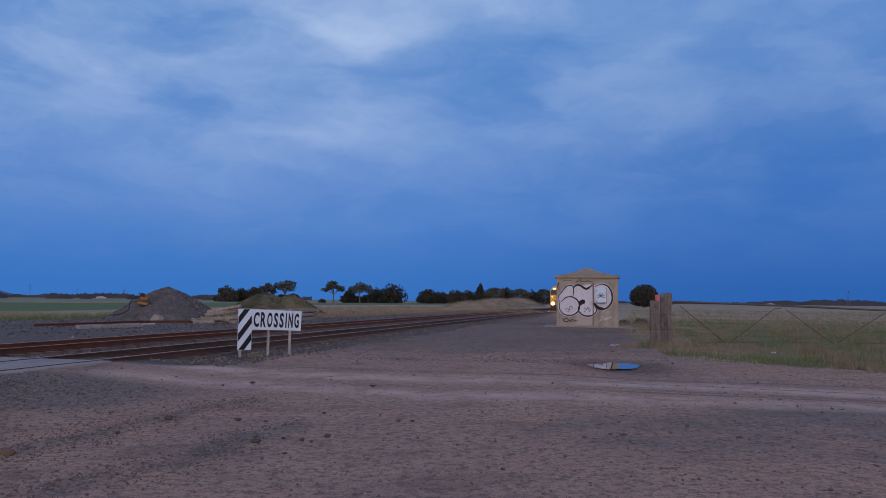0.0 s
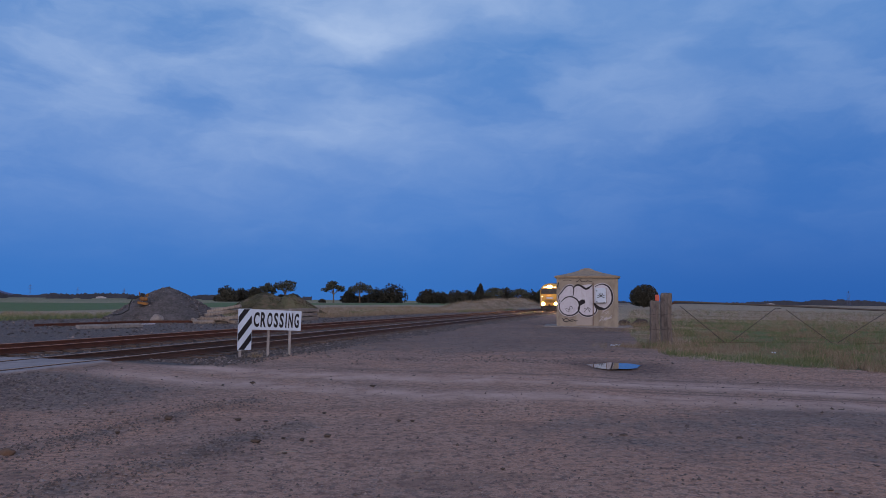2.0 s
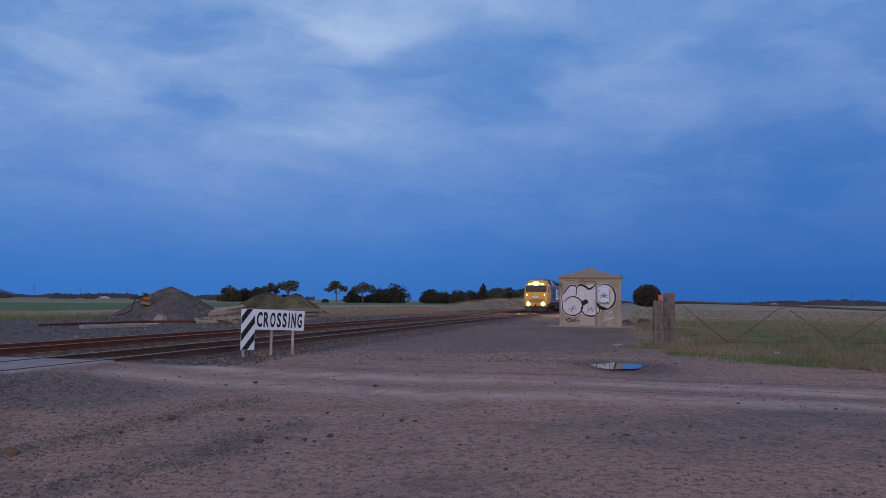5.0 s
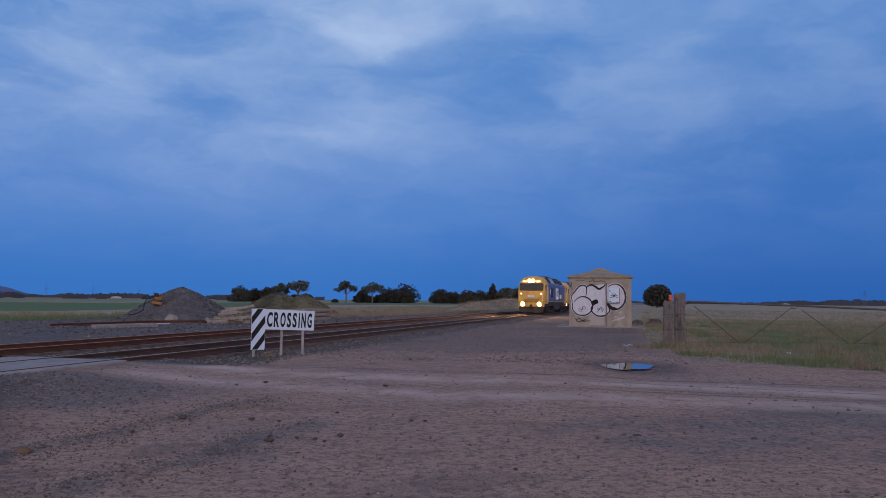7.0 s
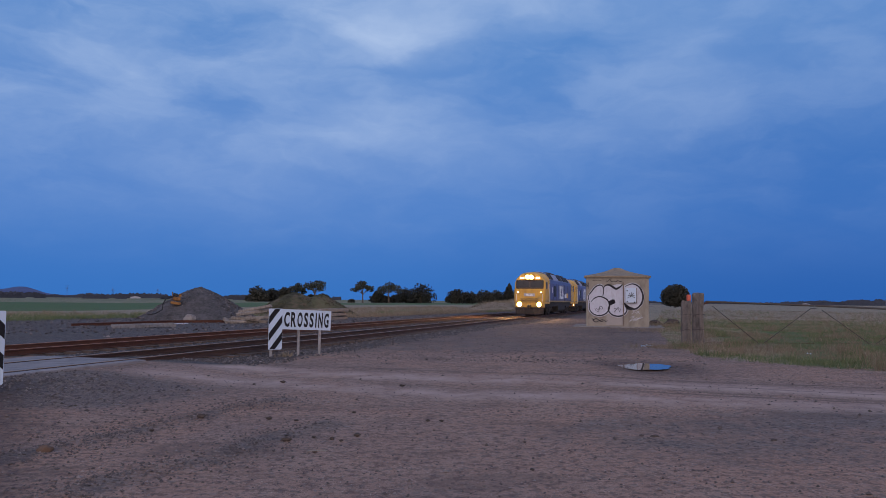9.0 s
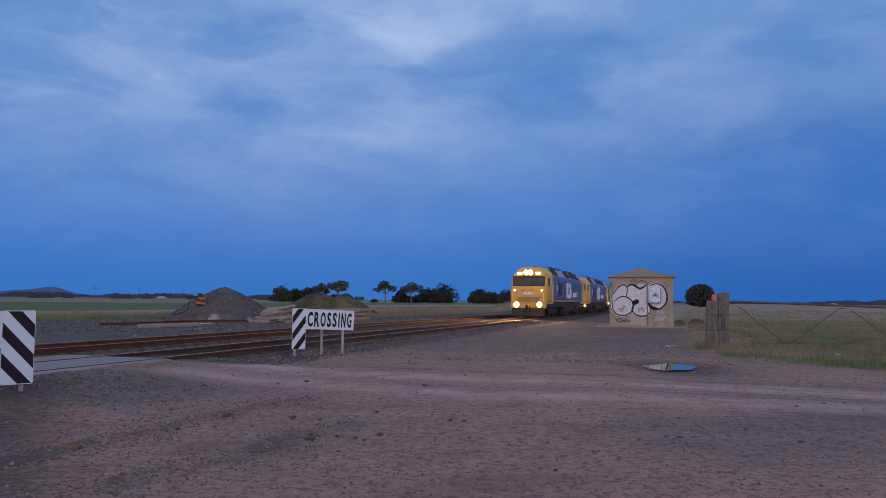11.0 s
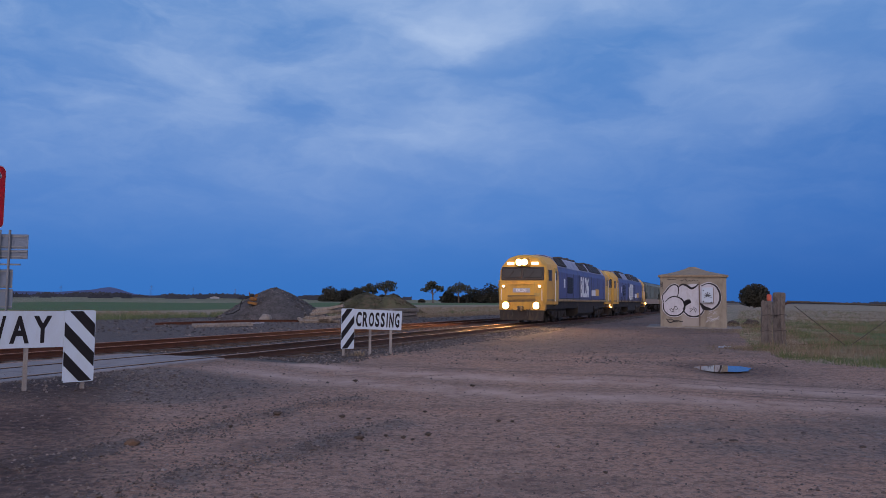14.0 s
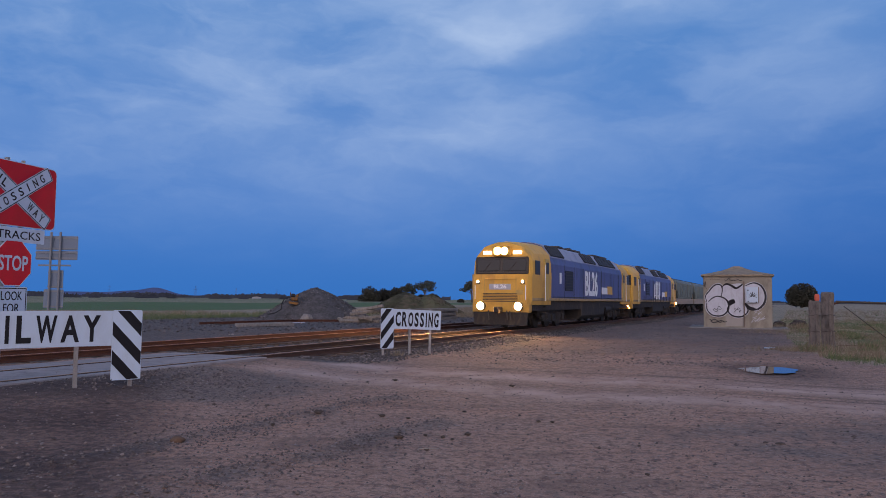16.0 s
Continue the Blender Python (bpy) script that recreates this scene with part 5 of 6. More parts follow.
def machine():
    m = thing("vibrating_compactor", pose(-17.95, 55.0, 1.12, 0, 8, 15), "yellow compact machine with black hose on gravel heap", "machine")
    part("engine_cover", box((0.55, 0.42, 0.28), (0.02, 0, 0.40), 0.07), MACHINE, m)
    part("base_plate", prism([(-0.36, 0.06), (-0.28, 0.0), (0.28, 0.0), (0.36, 0.06), (0.36, 0.18), (-0.36, 0.18)], -0.26, 0.26), MACHINE, m)
    part("engine", box((0.3, 0.34, 0.24), (-0.12, 0, 0.68), 0.04), RUBBER, m)
    part("air_filter", rod((0.2, 0, 0.58), (0.2, 0, 0.80), 0.1), MACHINE, m)
    for y in (-0.2, 0.2):
        part("lifting_bar", rod((-0.3, y, 0.55), (-0.36, y, 0.86), 0.03), MACHINE, m)
    hose = bmesh.new()
    pts = [(-0.3, -0.1, 0.55), (-0.7, -0.25, 0.35), (-0.85, -0.4, -0.1), (-0.8, -0.6, -0.5), (-1.2, -1.0, -0.85), (-1.7, -1.1, -1.0)]
    for a, b in zip(pts, pts[1:]):
        add_rod(hose, a, b, 0.04, sides=8)
    part("hose", hose, RUBBER, m, "black rubber hose")


machine()


def bar(name, a, b, w, h, mat, label, category, group="", z=0.0, r=0.015):
    m = facing(a, b, z)
    t = thing(name, m, label, category, group)
    length = math.hypot(b[0] - a[0], b[1] - a[1])
    part("beam", box((length, w, h), (length / 2, 0, h / 2), r), mat, t)
    return t


def loose_rail(a, b, label):
    t = thing("spare_rail", facing(a, b, 0.0), label, "rail", "spare rails on the ground")
    length = math.hypot(b[0] - a[0], b[1] - a[1])
    bm = prism(rail_outline(), 0, length)
    bmesh.ops.transform(bm, matrix=Matrix.Rotation(-math.pi / 2, 4, "Z"), verts=bm.verts[:])
    part("bar", bm, RUST, t)


loose_rail((-18.7, 40.4), (-15.9, 48.0), "rusty spare rail lying on the gravel")
loose_rail((-15.8, 48.0), (-11.9, 49.6), "rusty spare rail lying beside the heap")
loose_rail((-18.3, 41.0), (-15.3, 47.9), "rusty spare rail lying on the gravel")
bar("concrete_sleeper", (-15.55, 38.2), (-13.5, 41.4), 0.24, 0.16, OLD_CONCRETE, "stained concrete sleeper on the gravel", "sleeper", "loose concrete sleepers")
bar("concrete_sleeper", (-16.2, 39.6), (-14.2, 43.2), 0.24, 0.16, OLD_CONCRETE, "stained concrete sleeper on the gravel", "sleeper", "loose concrete sleepers")
bar("plank", (-16.1, 43.6), (-14.3, 46.2), 0.16, 0.05, WHITE_PAINT, "white painted plank on the gravel", "plank")


def boulder(name, x, y, size, mat, label, seed, category="boulder", z=0.0):
    bm = bmesh.new()
    bmesh.ops.create_icosphere(bm, subdivisions=3, radius=1.0)
    for v in bm.verts:
        k = 1 + 0.35 * noise.noise(v.co * 1.3 + Vector((seed, 0, 0))) + 0.12 * noise.noise(v.co * 4 + Vector((seed, 3, 0)))
        v.co = Vector((v.co.x * size[0], v.co.y * size[1], v.co.z * size[2])) * k
    t = part(name, bm, mat, smooth=True)
    t.matrix_basis = pose(x, y, z + size[2] * 0.7)
    return tagged(t, label, category)


boulder("boulder", -15.1, 49.2, (0.38, 0.34, 0.34), OLD_CONCRETE, "pale lump of stone on the gravel", 2)
boulder("rock", -3.82, 7.80, (0.075, 0.058, 0.045), material("ochre_rock", (0.12, 0.075, 0.052), 0.9, 0, 0.3, 12, 60, 0.4), "ochre-brown rock in the gravel windrow", 4, "rock")
for k, (x, y, a, b) in enumerate(CLODS):
    boulder("clod", x, y, (a, a * 0.7, b), CLOD_MAT, "dark clod of earth on the dirt", 10 + k, "clod", -0.005)["group"] = "clods on the dirt"


twig = thing("twig", pose(-1.05, 7.86, 0.01, 0, 0, -12), "pale dry twig lying on the dirt", "twig")
part("stick", rod((-0.11, 0, 0), (0.11, 0.02, 0.012), 0.006, 0.004, 6), TIMBER, twig)
part("side_shoot", rod((0.0, 0.005, 0.006), (-0.07, 0.05, 0.02), 0.004, 0.002, 5), TIMBER, twig)
for k, (x, y, a) in enumerate(((18.6, 53.6, 0.5), (18.0, 52.6, 0.35), (17.4, 53.9, 0.4), (16.6, 52.4, 0.25))):
    boulder("rubble", x, y, (a, a * 0.7, a * 0.5), CLOD_MAT, "dark lump of rubble in dry grass", 40 + k, "rubble")["group"] = "rubble near the hut"


def litter():
    rng = random.Random(12)
    for x, y, a in ((8.2, 26.5, 0.09), (8.45, 26.7, 0.06), (8.05, 26.2, 0.05), (9.3, 26.3, 0.05), (12.3, 22.9, 0.06)):
        bm = bmesh.new()
        rows = [[bm.verts.new((i * a - a * 1.5, j * a * 0.7 - a, rng.uniform(0.0, a * 0.9) + 0.01)) for i in range(4)] for j in range(4)]
        for p, q in zip(rows, rows[1:]):
            for i in range(3):
                bm.faces.new((p[i], p[i + 1], q[i + 1], q[i]))
        t = part("paper_scrap", bm, SIGN_WHITE)
        t.matrix_basis = pose(x, y, float(lie(np.array(x), np.array(y))), 0, 0, rng.uniform(0, 360))
        tagged(t, "crumpled white scrap of litter on the dirt", "litter", "scraps of litter")


litter()


def stack():
    rng = random.Random(8)
    # long timbers in three layers, half hidden behind the name board
    for layer in range(3):
        for k in range(3):
            o = -24.6 - 0.42 * k + rng.uniform(-0.05, 0.05)
            p, q = on_track(44.3 + rng.uniform(-0.4, 0.4) + layer * 0.2, o).translation, on_track(55.2 + rng.uniform(-0.5, 0.4), o + rng.uniform(-0.1, 0.1)).translation
            bar("timber_beam", p, q, 0.28, 0.24, TIMBER, "long grey weathered timber in a stack", "timber", "stacked timbers", layer * 0.32)
    for s in (45.0, 48.5, 51.5, 54.5):
        p, q = on_track(s, -25.7).translation, on_track(s, -24.3).translation
        for layer in (1, 2):
            bar("timber_spacer", p, q, 0.1, 0.08, TIMBER, "short timber spacer between stacked beams", "timber", "timber spacers", layer * 0.32 - 0.08)
    # the broken end: odd sleepers thrown on one another
    odd = [((-12.3, 48.0), (-10.6, 49.2), 0.0, 0, 0), ((-12.0, 48.5), (-9.9, 48.7), 0.0, 0, 0), ((-12.2, 48.6), (-10.3, 48.3), 0.24, 4, 0), ((-11.8, 48.2), (-9.8, 49.4), 0.45, -8, 6), ((-11.9, 49.3), (-9.6, 48.6), 0.62, -10, -4), ((-12.9, 49.2), (-11.7, 48.6), 0.18, 28, 0)]
    odd += [((-12.6, 49.6), (-10.9, 48.4), 0.1, -6, 12), ((-11.2, 48.0), (-9.4, 48.9), 0.2, -4, 0), ((-11.0, 49.6), (-8.9, 49.3), 0.75, 3, 5), ((-12.4, 47.7), (-11.2, 48.2), 0.0, 0, 20)]
    for a, b, z, tip, lean in odd:
        t = bar("old_sleeper", a, b, 0.25, 0.2, TIMBER, "broken grey timber sleeper thrown on a pile", "sleeper", "thrown sleepers", z, 0.03)
        t.matrix_basis = t.matrix_basis @ pose(0, 0, 0, lean, tip, 0)


stack()


# ---- puddle ----
def puddle():
    bm = bmesh.new()
    ring = []
    for i in range(48):
        a = i * 2 * math.pi / 48
        r = 1 + 0.14 * math.sin(2 * a + 0.6) + 0.07 * math.sin(5 * a) + 0.05 * math.sin(9 * a + 1)
        ring.append(bm.verts.new((PUDDLE[0] + 0.62 * r * math.cos(a) + 0.12 * math.sin(a), PUDDLE[1] + 1.0 * r * math.sin(a), PUDDLE_Z)))
    bm.faces.new(ring)
    water = bpy.data.materials.new("puddle_water")
    water.use_nodes = True
    b = water.node_tree.nodes["Principled BSDF"]
    b.inputs["Base Color"].default_value = (0.06, 0.05, 0.045, 1)
    b.inputs["Roughness"].default_value = 0.03
    b.inputs["IOR"].default_value = 1.33
    return tagged(part("water_puddle", bm, water), "small still rain puddle reflecting the sky", "puddle", kind="structure")


PUDDLE_Z = 0.0
puddle()


# ---- trees ----
def leaf_cloud(rng, lobes, count, size):
    """Many small leaf sprays spread over the shells of overlapping lobes."""
    bm = bmesh.new()
    total = sum(r[0] * r[2] for _, r in lobes)
    for c, r in lobes:
        for k in range(int(count * r[0] * r[2] / total)):
            d = Vector((rng.gauss(0, 1), rng.gauss(0, 1), rng.gauss(0, 1))).normalized()
            f = rng.random() ** 0.35
            p = Vector((c[0] + d.x * r[0] * f, c[1] + d.y * r[1] * f, c[2] + d.z * r[2] * f))
            m = Matrix.Translation(p) @ Euler((rng.random() * 6.28, rng.random() * 6.28, rng.random() * 6.28)).to_matrix().to_4x4()
            s = size * rng.uniform(0.5, 1.3)
            a = [bm.verts.new(m @ Vector(q)) for q in ((-s, -s * 0.5, 0), (s * 0.2, -s * 0.7, s * 0.3), (s, s * 0.2, 0), (-s * 0.2, s * 0.7, -s * 0.2))]
            bm.faces.new(a)
    return bm


def tree(az, far, h, w, kind, seed, label, name="tree"):
    rng = random.Random(seed)
    x, y = math.sin(radians(az)) * far, math.cos(radians(az)) * far
    t = thing(name, pose(x, y, 0, 0, 0, rng.uniform(0, 360)), label, "tree", "farm trees")
    open_crown = kind in ("o", "g")
    low = h * (0.42 if kind == "g" else 0.22 if kind == "o" else 0.02)
    tr = bmesh.new()
    add_rod(tr, (0, 0, -0.4), (0.1 * h * 0.3, 0, h * 0.5), 0.035 * h, 0.022 * h)
    lobes = []
    n = 9 if open_crown else 11
    for k in range(n):
        a, q = k * 2.4 + rng.random(), math.sqrt((k + 0.5) / n)
        if kind == "c":
            z = h * (0.15 + 0.8 * k / n)
            rr = w * 0.5 * (1.05 - k / n)
            lobes.append(((math.cos(a) * rr * 0.25, math.sin(a) * rr * 0.25, z), (rr, rr, h * 0.11)))
            continue
        cx, cy = math.cos(a) * w * 0.34 * q, math.sin(a) * w * 0.34 * q
        top = h * (0.98 - 0.30 * q * q) * rng.uniform(0.88, 1.0)
        rz = (h - low) * (0.16 if open_crown else 0.26)
        lobes.append(((cx, cy, top - rz), (w * rng.uniform(0.15, 0.23), w * rng.uniform(0.15, 0.23), rz)))
        if not open_crown:
            lobes.append(((cx * 1.1, cy * 1.1, low + (top - low) * 0.35), (w * 0.22, w * 0.22, (top - low) * 0.35)))
        add_rod(tr, (0.03 * h, 0, h * rng.uniform(0.3, 0.48)), (cx * 0.9, cy * 0.9, top - rz), 0.014 * h, 0.006 * h, 6)
    part("trunk", tr, BARK, t)
    count = 1000 if open_crown else 1600
    part("crown", leaf_cloud(rng, lobes, count, 0.42 if open_crown else 0.5), LEAF_OLIVE if open_crown else LEAF, t)
    return t


KINDS = {"d": "dense dark evergreen tree in a farm windbreak", "o": "open-crowned gum tree at the field edge", "g": "lone umbrella-shaped gum tree with bare trunk", "c": "pointed dark cypress in a farm windbreak"}
FARM_TREES = [
    (-12.3, 7.5, 8.8, "d"), (-11.22, 7.0, 8.8, "d"), (-10.17, 7.7, 7.6, "d"), (-9.36, 9.2, 8.8, "o"), (-8.0, 11.0, 14.0, "o"), (-4.34, 10.2, 10.5, "g"),
    (-3.12, 6.8, 5.8, "d"), (-2.33, 9.8, 12.9, "o"), (-1.07, 8.1, 10.5, "d"), (0.16, 10.0, 13.4, "d"), (2.9, 7.5, 8.6, "d"),
    (3.96, 6.4, 8.8, "d"), (5.14, 7.1, 9.9, "d"), (6.1, 7.2, 8.8, "d"), (7.01, 9.8, 7.6, "c"), (8.09, 8.1, 10.5, "o"), (9.08, 8.5, 9.9, "d"),
    (10.02, 8.0, 9.9, "o"), (11.08, 7.7, 9.9, "d"), (12.01, 8.3, 8.8, "o"), (12.98, 8.1, 9.9, "d"), (-5.2, 1.7, 3.0, "d"),
]
for k, (az, h, w, kind) in enumerate(FARM_TREES):
    tree(az, 380 + (k * 37) % 23, h * 1.17, w * 1.22, kind, 20 + k, KINDS[kind])
for k in range(9):
    tree(2.75 + k * 1.27, 430, 5.6 + (k * 7) % 3 * 0.5, 11, "d", 60 + k, "low dense dark tree behind the windbreak")


for k, az in enumerate((-12.6, -11.7, -10.7, -9.8, -9.0, -8.2, -7.4, -3.3, -2.6, -1.8, -0.6, 0.3)):
    tree(az, 415, 4.2 + (k * 5) % 4 * 0.5, 9.0, "d", 80 + k, "low dense dark scrub under the farm trees")


def round_bush():
    rng = random.Random(3)
    far, az = 260, 19.37
    t = thing("round_tree", pose(math.sin(radians(az)) * far, math.cos(radians(az)) * far, 0), "rounded dense dark cypress standing alone in paddock", "tree")
    part("trunk", rod((0, 0, -0.4), (0, 0, 3.5), 0.4, 0.25), BARK, t)
    lobes = [((0, 0, 4.2), (4.6, 4.6, 3.7)), ((-1.9, 0, 3.6), (3.1, 3.1, 3.0)), ((2.0, 0, 3.7), (3.1, 3.1, 3.0)), ((0.6, 0, 5.2), (3.6, 3.6, 2.8)), ((-1.0, 0, 2.6), (3.9, 3.9, 2.3)), ((1.2, 0, 2.6), (3.7, 3.7, 2.3))]
    part("crown", leaf_cloud(rng, lobes, 5200, 0.34), LEAF, t)


round_bush()


# ---- far pylons and farm buildings ----
def pylon(az, far, h):
    t = thing("power_pylon", pose(math.sin(radians(az)) * far, math.cos(radians(az)) * far, 0, 0, 0, -az), "distant lattice power pylon on the skyline", "pylon", "power pylons")
    for sx in (-1, 1):
        for sy in (-1, 1):
            part("leg", rod((sx * h * 0.11, sy * h * 0.11, -1), (sx * h * 0.015, sy * h * 0.015, h), 0.16, 0.12, 5), PYLON_STEEL, t)
    lat = bmesh.new()
    for k in range(7):
        z0, z1 = h * k / 7, h * (k + 1) / 7
        w0, w1 = h * (0.11 - 0.095 * k / 7), h * (0.11 - 0.095 * (k + 1) / 7)
        add_rod(lat, (-w0, -w0, z0), (w1, -w1, z1), 0.09, sides=4)
        add_rod(lat, (w0, -w0, z0), (-w1, -w1, z1), 0.09, sides=4)
    part("lattice", lat, PYLON_STEEL, t)
    for z, w in ((0.68, 0.17), (0.80, 0.14), (0.92, 0.11)):
        part("cross_arm", rod((-w * h, 0, z * h), (w * h, 0, z * h), 0.15, sides=5), PYLON_STEEL, t)


PYLON_STEEL = material("pylon_steel", (0.10, 0.12, 0.2), 0.7, 0.1, 0.1, 1, 5, 0)
for az, far, h in ((-25.2, 1900, 29), (-22.3, 2300, 30), (-19.33, 1700, 21), (32.96, 1300, 23), (-31.0, 2200, 30)):
    pylon(az, far, h)


def shed(az, far, w, h, label):
    t = thing("farm_shed", pose(math.sin(radians(az)) * far, math.cos(radians(az)) * far, 0, 0, 0, -az), label, "shed", "far farm buildings")
    part("wall", box((w, 10, h), (0, 0, h / 2), 0.1), SHED_PAINT, t)
    part("roof", prism([(-w / 2 - 0.4, h), (w / 2 + 0.4, h), (0, h + w * 0.08)], -5.3, 5.3), SHED_PAINT, t)


SHED_PAINT = material("pale_shed_paint", (0.34, 0.34, 0.38), 0.7, 0, 0.1, 1, 5, 0)
for az, far, w, h in ((-13.2, 1150, 16, 2.6), (-20.8, 1200, 14, 2.2), (28.1, 1500, 14, 2.2)):
    shed(az, far, w, h, "pale farm shed far across the fields")


# ---- loose stones, ballast, grass: uncountable stuff ----
def build_stones():
    rng = np.random.RandomState(7)
    places = []
    # thinly over the whole yard
    for k in range(9000):
        y = 4.6 + 25 * rng.rand() ** 1.4
        x = (rng.rand() * 2 - 1) * (2 + y * 0.78)
        s, o = s_o(x, y)
        if o > -10.9 and (o < 0 or s < 20):
            places.append((x, y, rng.uniform(0.005, 0.019) * (1.9 if rng.rand() < 0.06 else 1)))
    # thickly along the windrows
    for line, n in ((WINDROW_A, 1300), (WINDROW_B, 1000)):
        for k in range(n):
            i = rng.randint(len(line) - 1)
            f = rng.rand()
            x = line[i][0] + (line[i + 1][0] - line[i][0]) * f + rng.normal() * 0.28
            y = line[i][1] + (line[i + 1][1] - line[i][1]) * f + rng.normal() * 0.28
            places.append((x, y, rng.uniform(0.006, 0.022)))
    for k in range(1100):
        x, y = -7.2 + rng.normal() * 1.5, 12.6 + rng.normal() * 0.9
        places.append((x, y, rng.uniform(0.01, 0.035)))
    for k in range(4200):
        s, o = 19 + 45 * rng.rand() ** 1.5, rng.uniform(-10.4, 1.0)
        if o > -0.5 and s > 24:
            continue
        p = ALONG * s + ACROSS * o
        places.append((p.x, p.y, rng.uniform(0.010, 0.034) * (1.6 if rng.rand() < 0.06 else 1)))
    for k in range(1100):
        y = 4.8 + 9 * rng.rand()
        x = -2.2 - 0.42 * y * rng.rand() - 0.1 * y
        places.append((x, y, rng.uniform(0.008, 0.024) * (1.8 if rng.rand() < 0.05 else 1)))
    a = np.array(places)
    z = lie(a[:, 0], a[:, 1])
    scatter_stones("loose_stones", [(x, y, zz, r) for (x, y, r), zz in zip(places, z)], STONE, "loose grey and brown stones on the dirt")
    places = []
    for k in range(20000):
        s = 14 + 66 * rng.rand() ** 1.6
        o = rng.choice([rng.uniform(-11.5, -10.3), rng.uniform(-15.6, -13.2), rng.uniform(-13.0, -11.6), rng.uniform(-20.0, -17.8), rng.uniform(-11.4, -9.3)])
        if s < 15.4:
            continue
        p = ALONG * s + ACROSS * o
        places.append((p.x, p.y, rng.uniform(0.022, 0.05)))
    for k in range(2600):
        s, o = 24 + 55 * rng.rand(), -19.5 - 20 * rng.rand()
        p = ALONG * s + ACROSS * o
        places.append((p.x, p.y, rng.uniform(0.03, 0.10)))
    a = np.array(places)
    z = lie(a[:, 0], a[:, 1])
    scatter_stones("ballast_stones", [(x, y, zz, r) for (x, y, r), zz in zip(places, z)], BALLAST, "grey crushed-stone ballast along the rails")


build_stones()


def blades(name, spots, mat, label, blade=7, spread=0.14):
    verts, faces = [], []
    rng = np.random.RandomState(len(spots))
    for x, y, z, h in spots:
        for k in range(blade):
            a, b = rng.uniform(0, 6.28), rng.uniform(0, 6.28)
            r = rng.rand() * spread
            bx, by = x + math.cos(a) * r, y + math.sin(a) * r
            lean, hh, w = rng.uniform(0.1, 0.8) * h, h * rng.uniform(0.4, 1.1), rng.uniform(0.004, 0.009) + 0.010 * h
            n = len(verts)
            verts += [(bx - math.cos(b) * w, by - math.sin(b) * w, z - 0.02), (bx + math.cos(b) * w, by + math.sin(b) * w, z - 0.02), (bx + math.cos(a) * lean, by + math.sin(a) * lean, z + hh)]
            faces.append((n, n + 1, n + 2))
    me = bpy.data.meshes.new(name)
    me.from_pydata(verts, [], faces)
    me.materials.append(mat)
    return tagged(new(name, me), label, "grass", kind="stuff")


DRY = stone_material("dry_grass", (0.17, 0.13, 0.082), (0.36, 0.295, 0.21))
GREEN = stone_material("green_grass", (0.075, 0.115, 0.035), (0.24, 0.25, 0.12))


def dry_bank():
    """Uneven bank of spoil grown over with dry grass, behind the far line."""
    bm, rows = bmesh.new(), []
    ss, os_ = np.linspace(112, 235, 90), np.linspace(-24.0, -34, 14)
    for sv in ss:
        row = []
        for ov in os_:
            p = ALONG * float(sv) + ACROSS * float(ov)
            x, y = np.array(p.x), np.array(p.y)
            h = smooth(-24.0, -27.5, ov) * smooth(-34, -30.5, ov) * smooth(112, 136, sv) * smooth(235, 200, sv)
            h = h * (0.7 + 1.6 * ridged(x, y, 31, 17) * (0.5 + ridged(x, y, 32, 6))) + 0.25 * h * ridged(x, y, 33, 2.3)
            row.append(bm.verts.new((p.x, p.y, float(h) * 1.0 - 0.05)))
        rows.append(row)
    for a, b in zip(rows, rows[1:]):
        for k in range(len(a) - 1):
            bm.faces.new((a[k], a[k + 1], b[k + 1], b[k]))
    bmesh.ops.recalc_face_normals(bm, faces=bm.faces[:])
    tops = [tuple(v.co) for v in bm.verts if v.co.z > 0.3]
    tagged(part("grass_bank", bm, DRY_BANK, smooth=True), "low bank of spoil overgrown with dry grass", "bank", kind="structure")
    return tops


DRY_BANK = material("dry_bank", (0.23, 0.17, 0.115), 0.95, 0, 0.6, 0.25, 2.5, 1.0, (0.10, 0.10, 0.05), 0.75, depth=0.2)


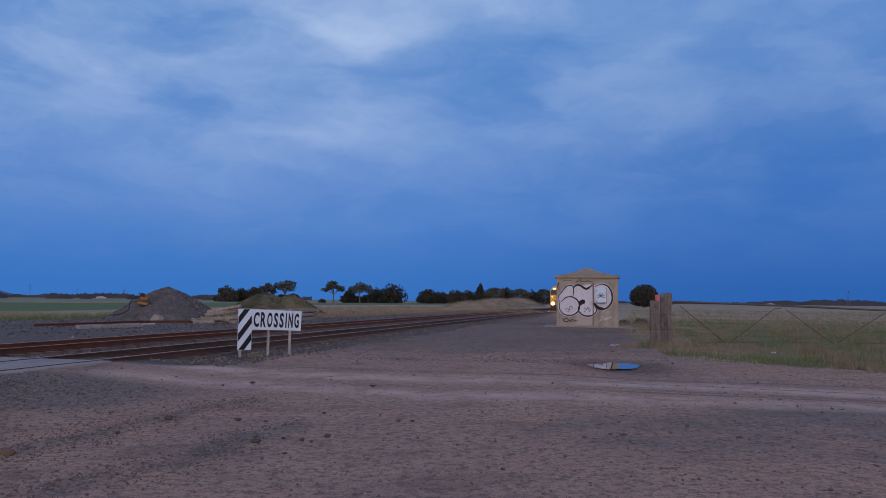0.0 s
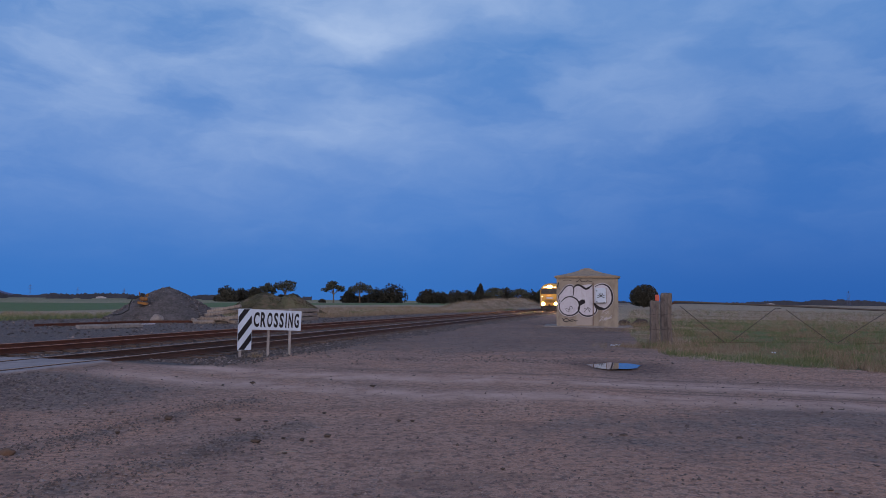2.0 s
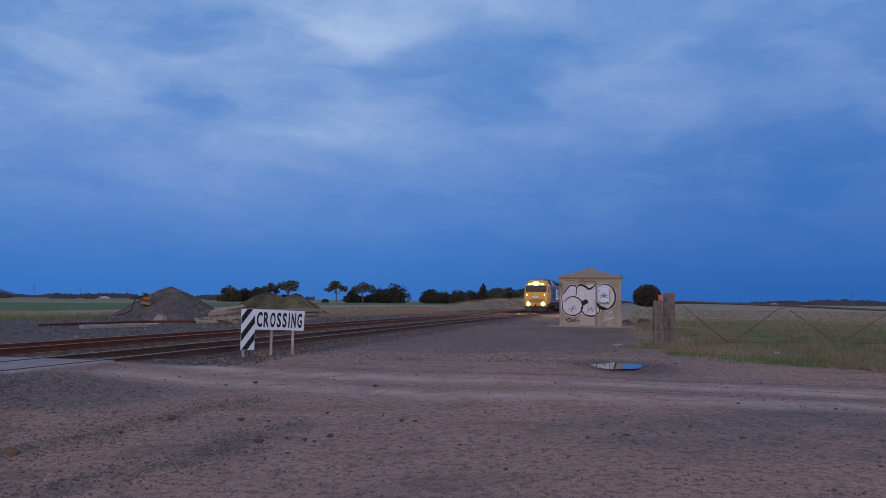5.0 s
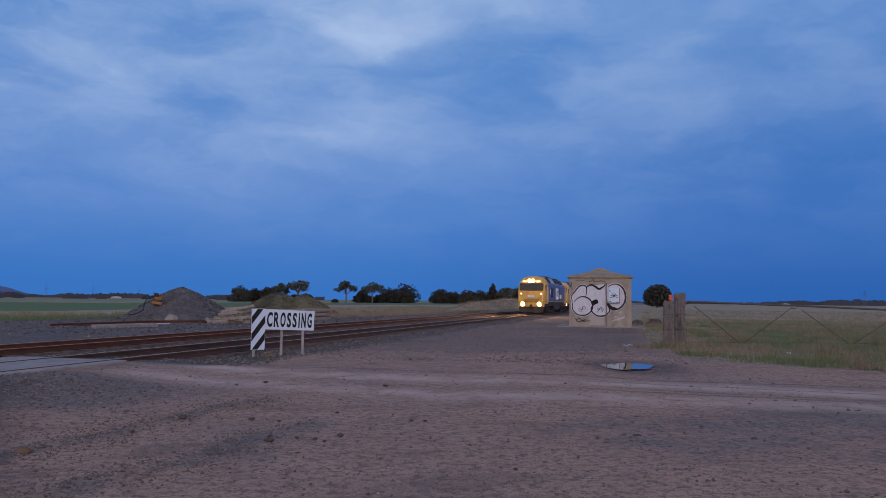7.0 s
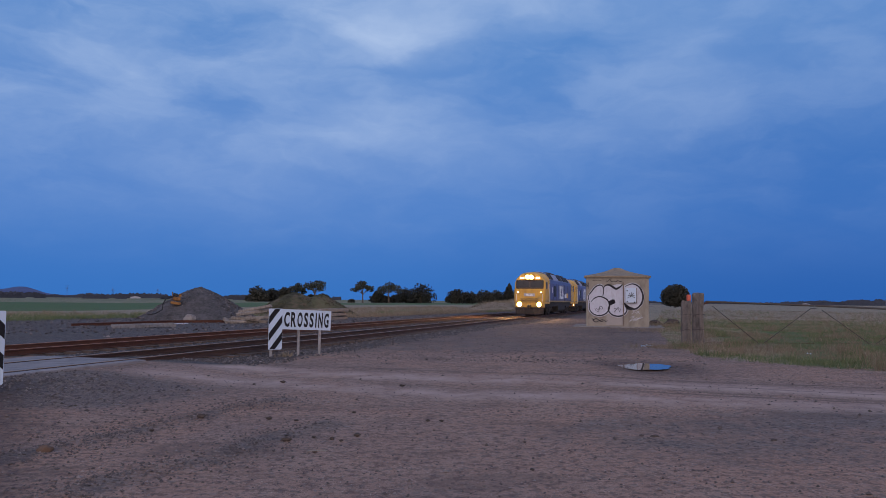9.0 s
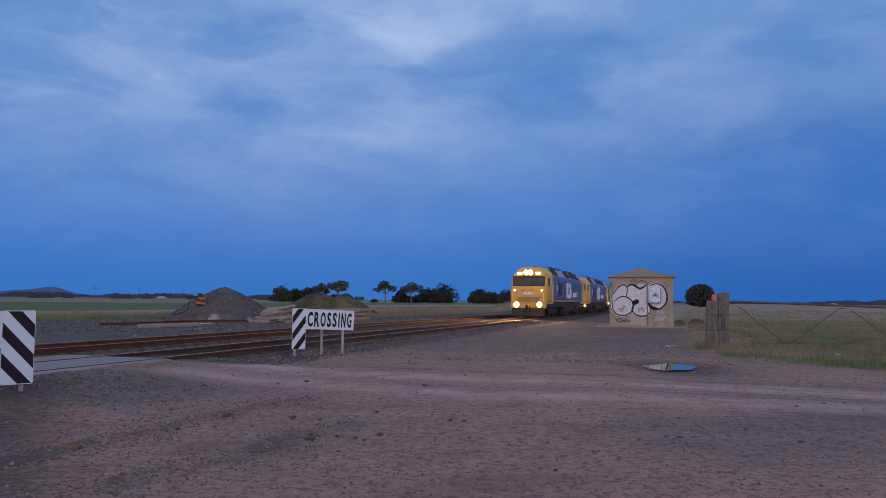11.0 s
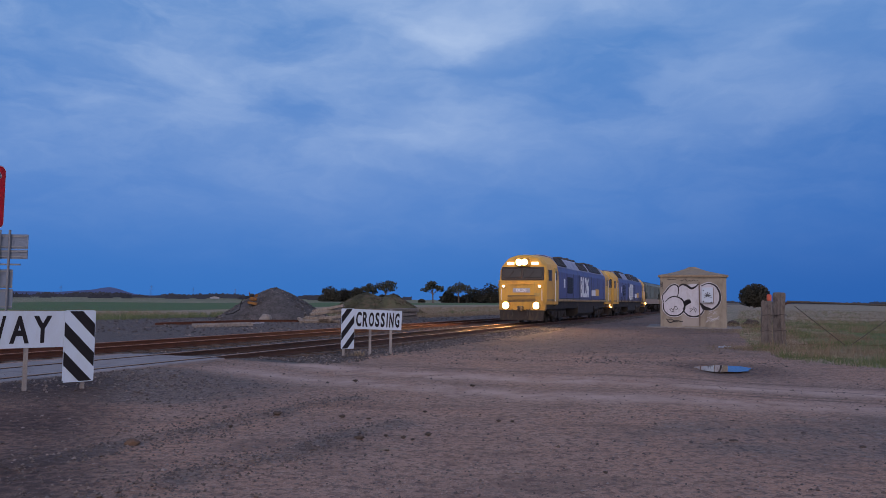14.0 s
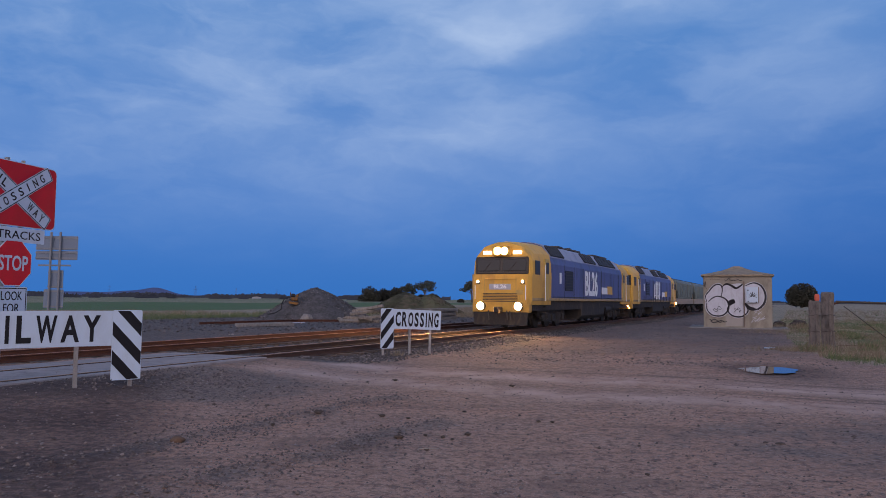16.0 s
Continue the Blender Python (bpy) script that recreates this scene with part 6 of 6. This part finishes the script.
def build_grass():
    rng = np.random.RandomState(11)
    dry, green, rise = [], [], []
    for k in range(36000):
        s = 19 + 60 * rng.rand() ** 1.8
        o = -0.8 + (26 + s * 0.25) * rng.rand()
        edge = np.interp(o, [-0.6, 0.1, 0.5, 1.2, 3.2, 4.5, 5.8, 12, 40], [54, 33, 27, 22.6, 21.2, 20.6, 19.7, 15.5, 2])
        if s < edge + rng.normal() * 0.35:
            continue
        p = ALONG * s + ACROSS * o
        band = max(0.0, 1 - (s - edge) / 2.2)
        h = rng.uniform(0.06, 0.17) * (1 + 1.0 * band * rng.rand())
        n = noise.noise((p.x * 0.28, p.y * 0.28, 0)) + 0.35 * noise.noise((p.x * 1.1, p.y * 1.1, 3)) + 0.34 * (p.x - 13) / 14
        (green if n + 0.1 * band > 0.04 else dry).append((p.x, p.y, h))
    for k in range(12000):
        s = 50 + 130 * rng.rand() ** 1.4
        o = -0.5 + (30 + s * 0.55) * rng.rand()
        p = ALONG * s + ACROSS * o
        n = noise.noise((p.x * 0.12, p.y * 0.12, 5)) + 0.4 * noise.noise((p.x * 0.5, p.y * 0.5, 9))
        (green if n > 0.22 else dry).append((p.x, p.y, rng.uniform(0.15, 0.42)))
    # taller tufts, dry and green, standing in clumps
    for k in range(420):
        s = 20 + 34 * rng.rand() ** 1.6
        o = 0.6 + (18 + s * 0.2) * rng.rand()
        edge = np.interp(o, [0.5, 1.2, 3.2, 4.5, 5.8, 12, 40], [27, 22.6, 21.2, 20.6, 19.7, 15.5, 2])
        if s < edge + 0.3:
            continue
        p, lush = ALONG * s + ACROSS * o, rng.rand() < 0.45
        for j in range(rng.randint(8, 26)):
            (green if lush else dry).append((p.x + rng.normal() * 0.22, p.y + rng.normal() * 0.16, rng.uniform(0.14, 0.36)))
    # verge beyond the yard and along the far line
    for k in range(9000):
        s = 30 + 110 * rng.rand()
        yard = np.interp(s, [-60, 40, 55, 60, 85, 120, 220], [-42, -42, -41, -28, -26.5, -24, -22])
        o = yard + 2 - 22 * rng.rand() ** 1.7
        p = ALONG * s + ACROSS * o
        (green if noise.noise((p.x * 0.2, p.y * 0.12, 7)) + (0.75 if o > yard - 7 and s < 60 else -0.25) > 0.1 else dry).append((p.x, p.y, rng.uniform(0.2, 0.55)))
    tufts = dry_bank()
    for k in range(5000):
        x, y, z = tufts[rng.randint(len(tufts))]
        rise.append((x + rng.uniform(-1, 1), y + rng.uniform(-1, 1), z - 0.1, rng.uniform(0.25, 0.75)))
    blades("bank_grass", rise, DRY, "dry straw-coloured grass on the bank", 6, 0.4)
    # dead tuft at the foot of the name board, odd tufts by the posts and hut
    for cx, cy, n, sp, hh in ((-3.72, 20.75, 22, 0.12, 0.22), (9.3, 25.6, 160, 0.8, 0.28), (15.5, 46.5, 220, 1.6, 0.4), (13.8, 40.0, 120, 1.2, 0.25)):
        for k in range(n):
            dry.append((cx + rng.normal() * sp, cy + rng.normal() * sp * 0.6, hh * rng.uniform(0.4, 1.0)))
    for name, spots, mat, label in (("dry_grass", dry, DRY, "dry straw-coloured grass in the paddock"), ("green_grass", green, GREEN, "patchy green grass in the paddock")):
        a = np.array(spots)
        z = lie(a[:, 0], a[:, 1])
        blades(name, [(x, y, zz, h) for (x, y, h), zz in zip(spots, z)], mat, label)


build_grass()


# ---- movement ----
def run(t):
    """How far the train's front is from abeam of the camera."""
    return ((-1.7341e-3 * t + 0.105427) * t - 7.14442) * t + 127.445 - 0.4 * math.sin(min(t, 10.0) * math.pi / 20)


def motions():
    times = [0.5 * k for k in range(33)]
    fine = [0.1 * k for k in range(161)]
    for ob, behind, wheels, r in TRAIN:
        walk(ob, [(t, on_track(run(t) + behind, NEAR_LINE, RAIL_TOP)) for t in times])
        for w in wheels:
            y = w.matrix_basis.translation.y
            walk(w, [(t, Matrix.Translation((0, y, r)) @ Matrix.Rotation((run(0) - run(t)) / r, 4, "X")) for t in fine])


motions()
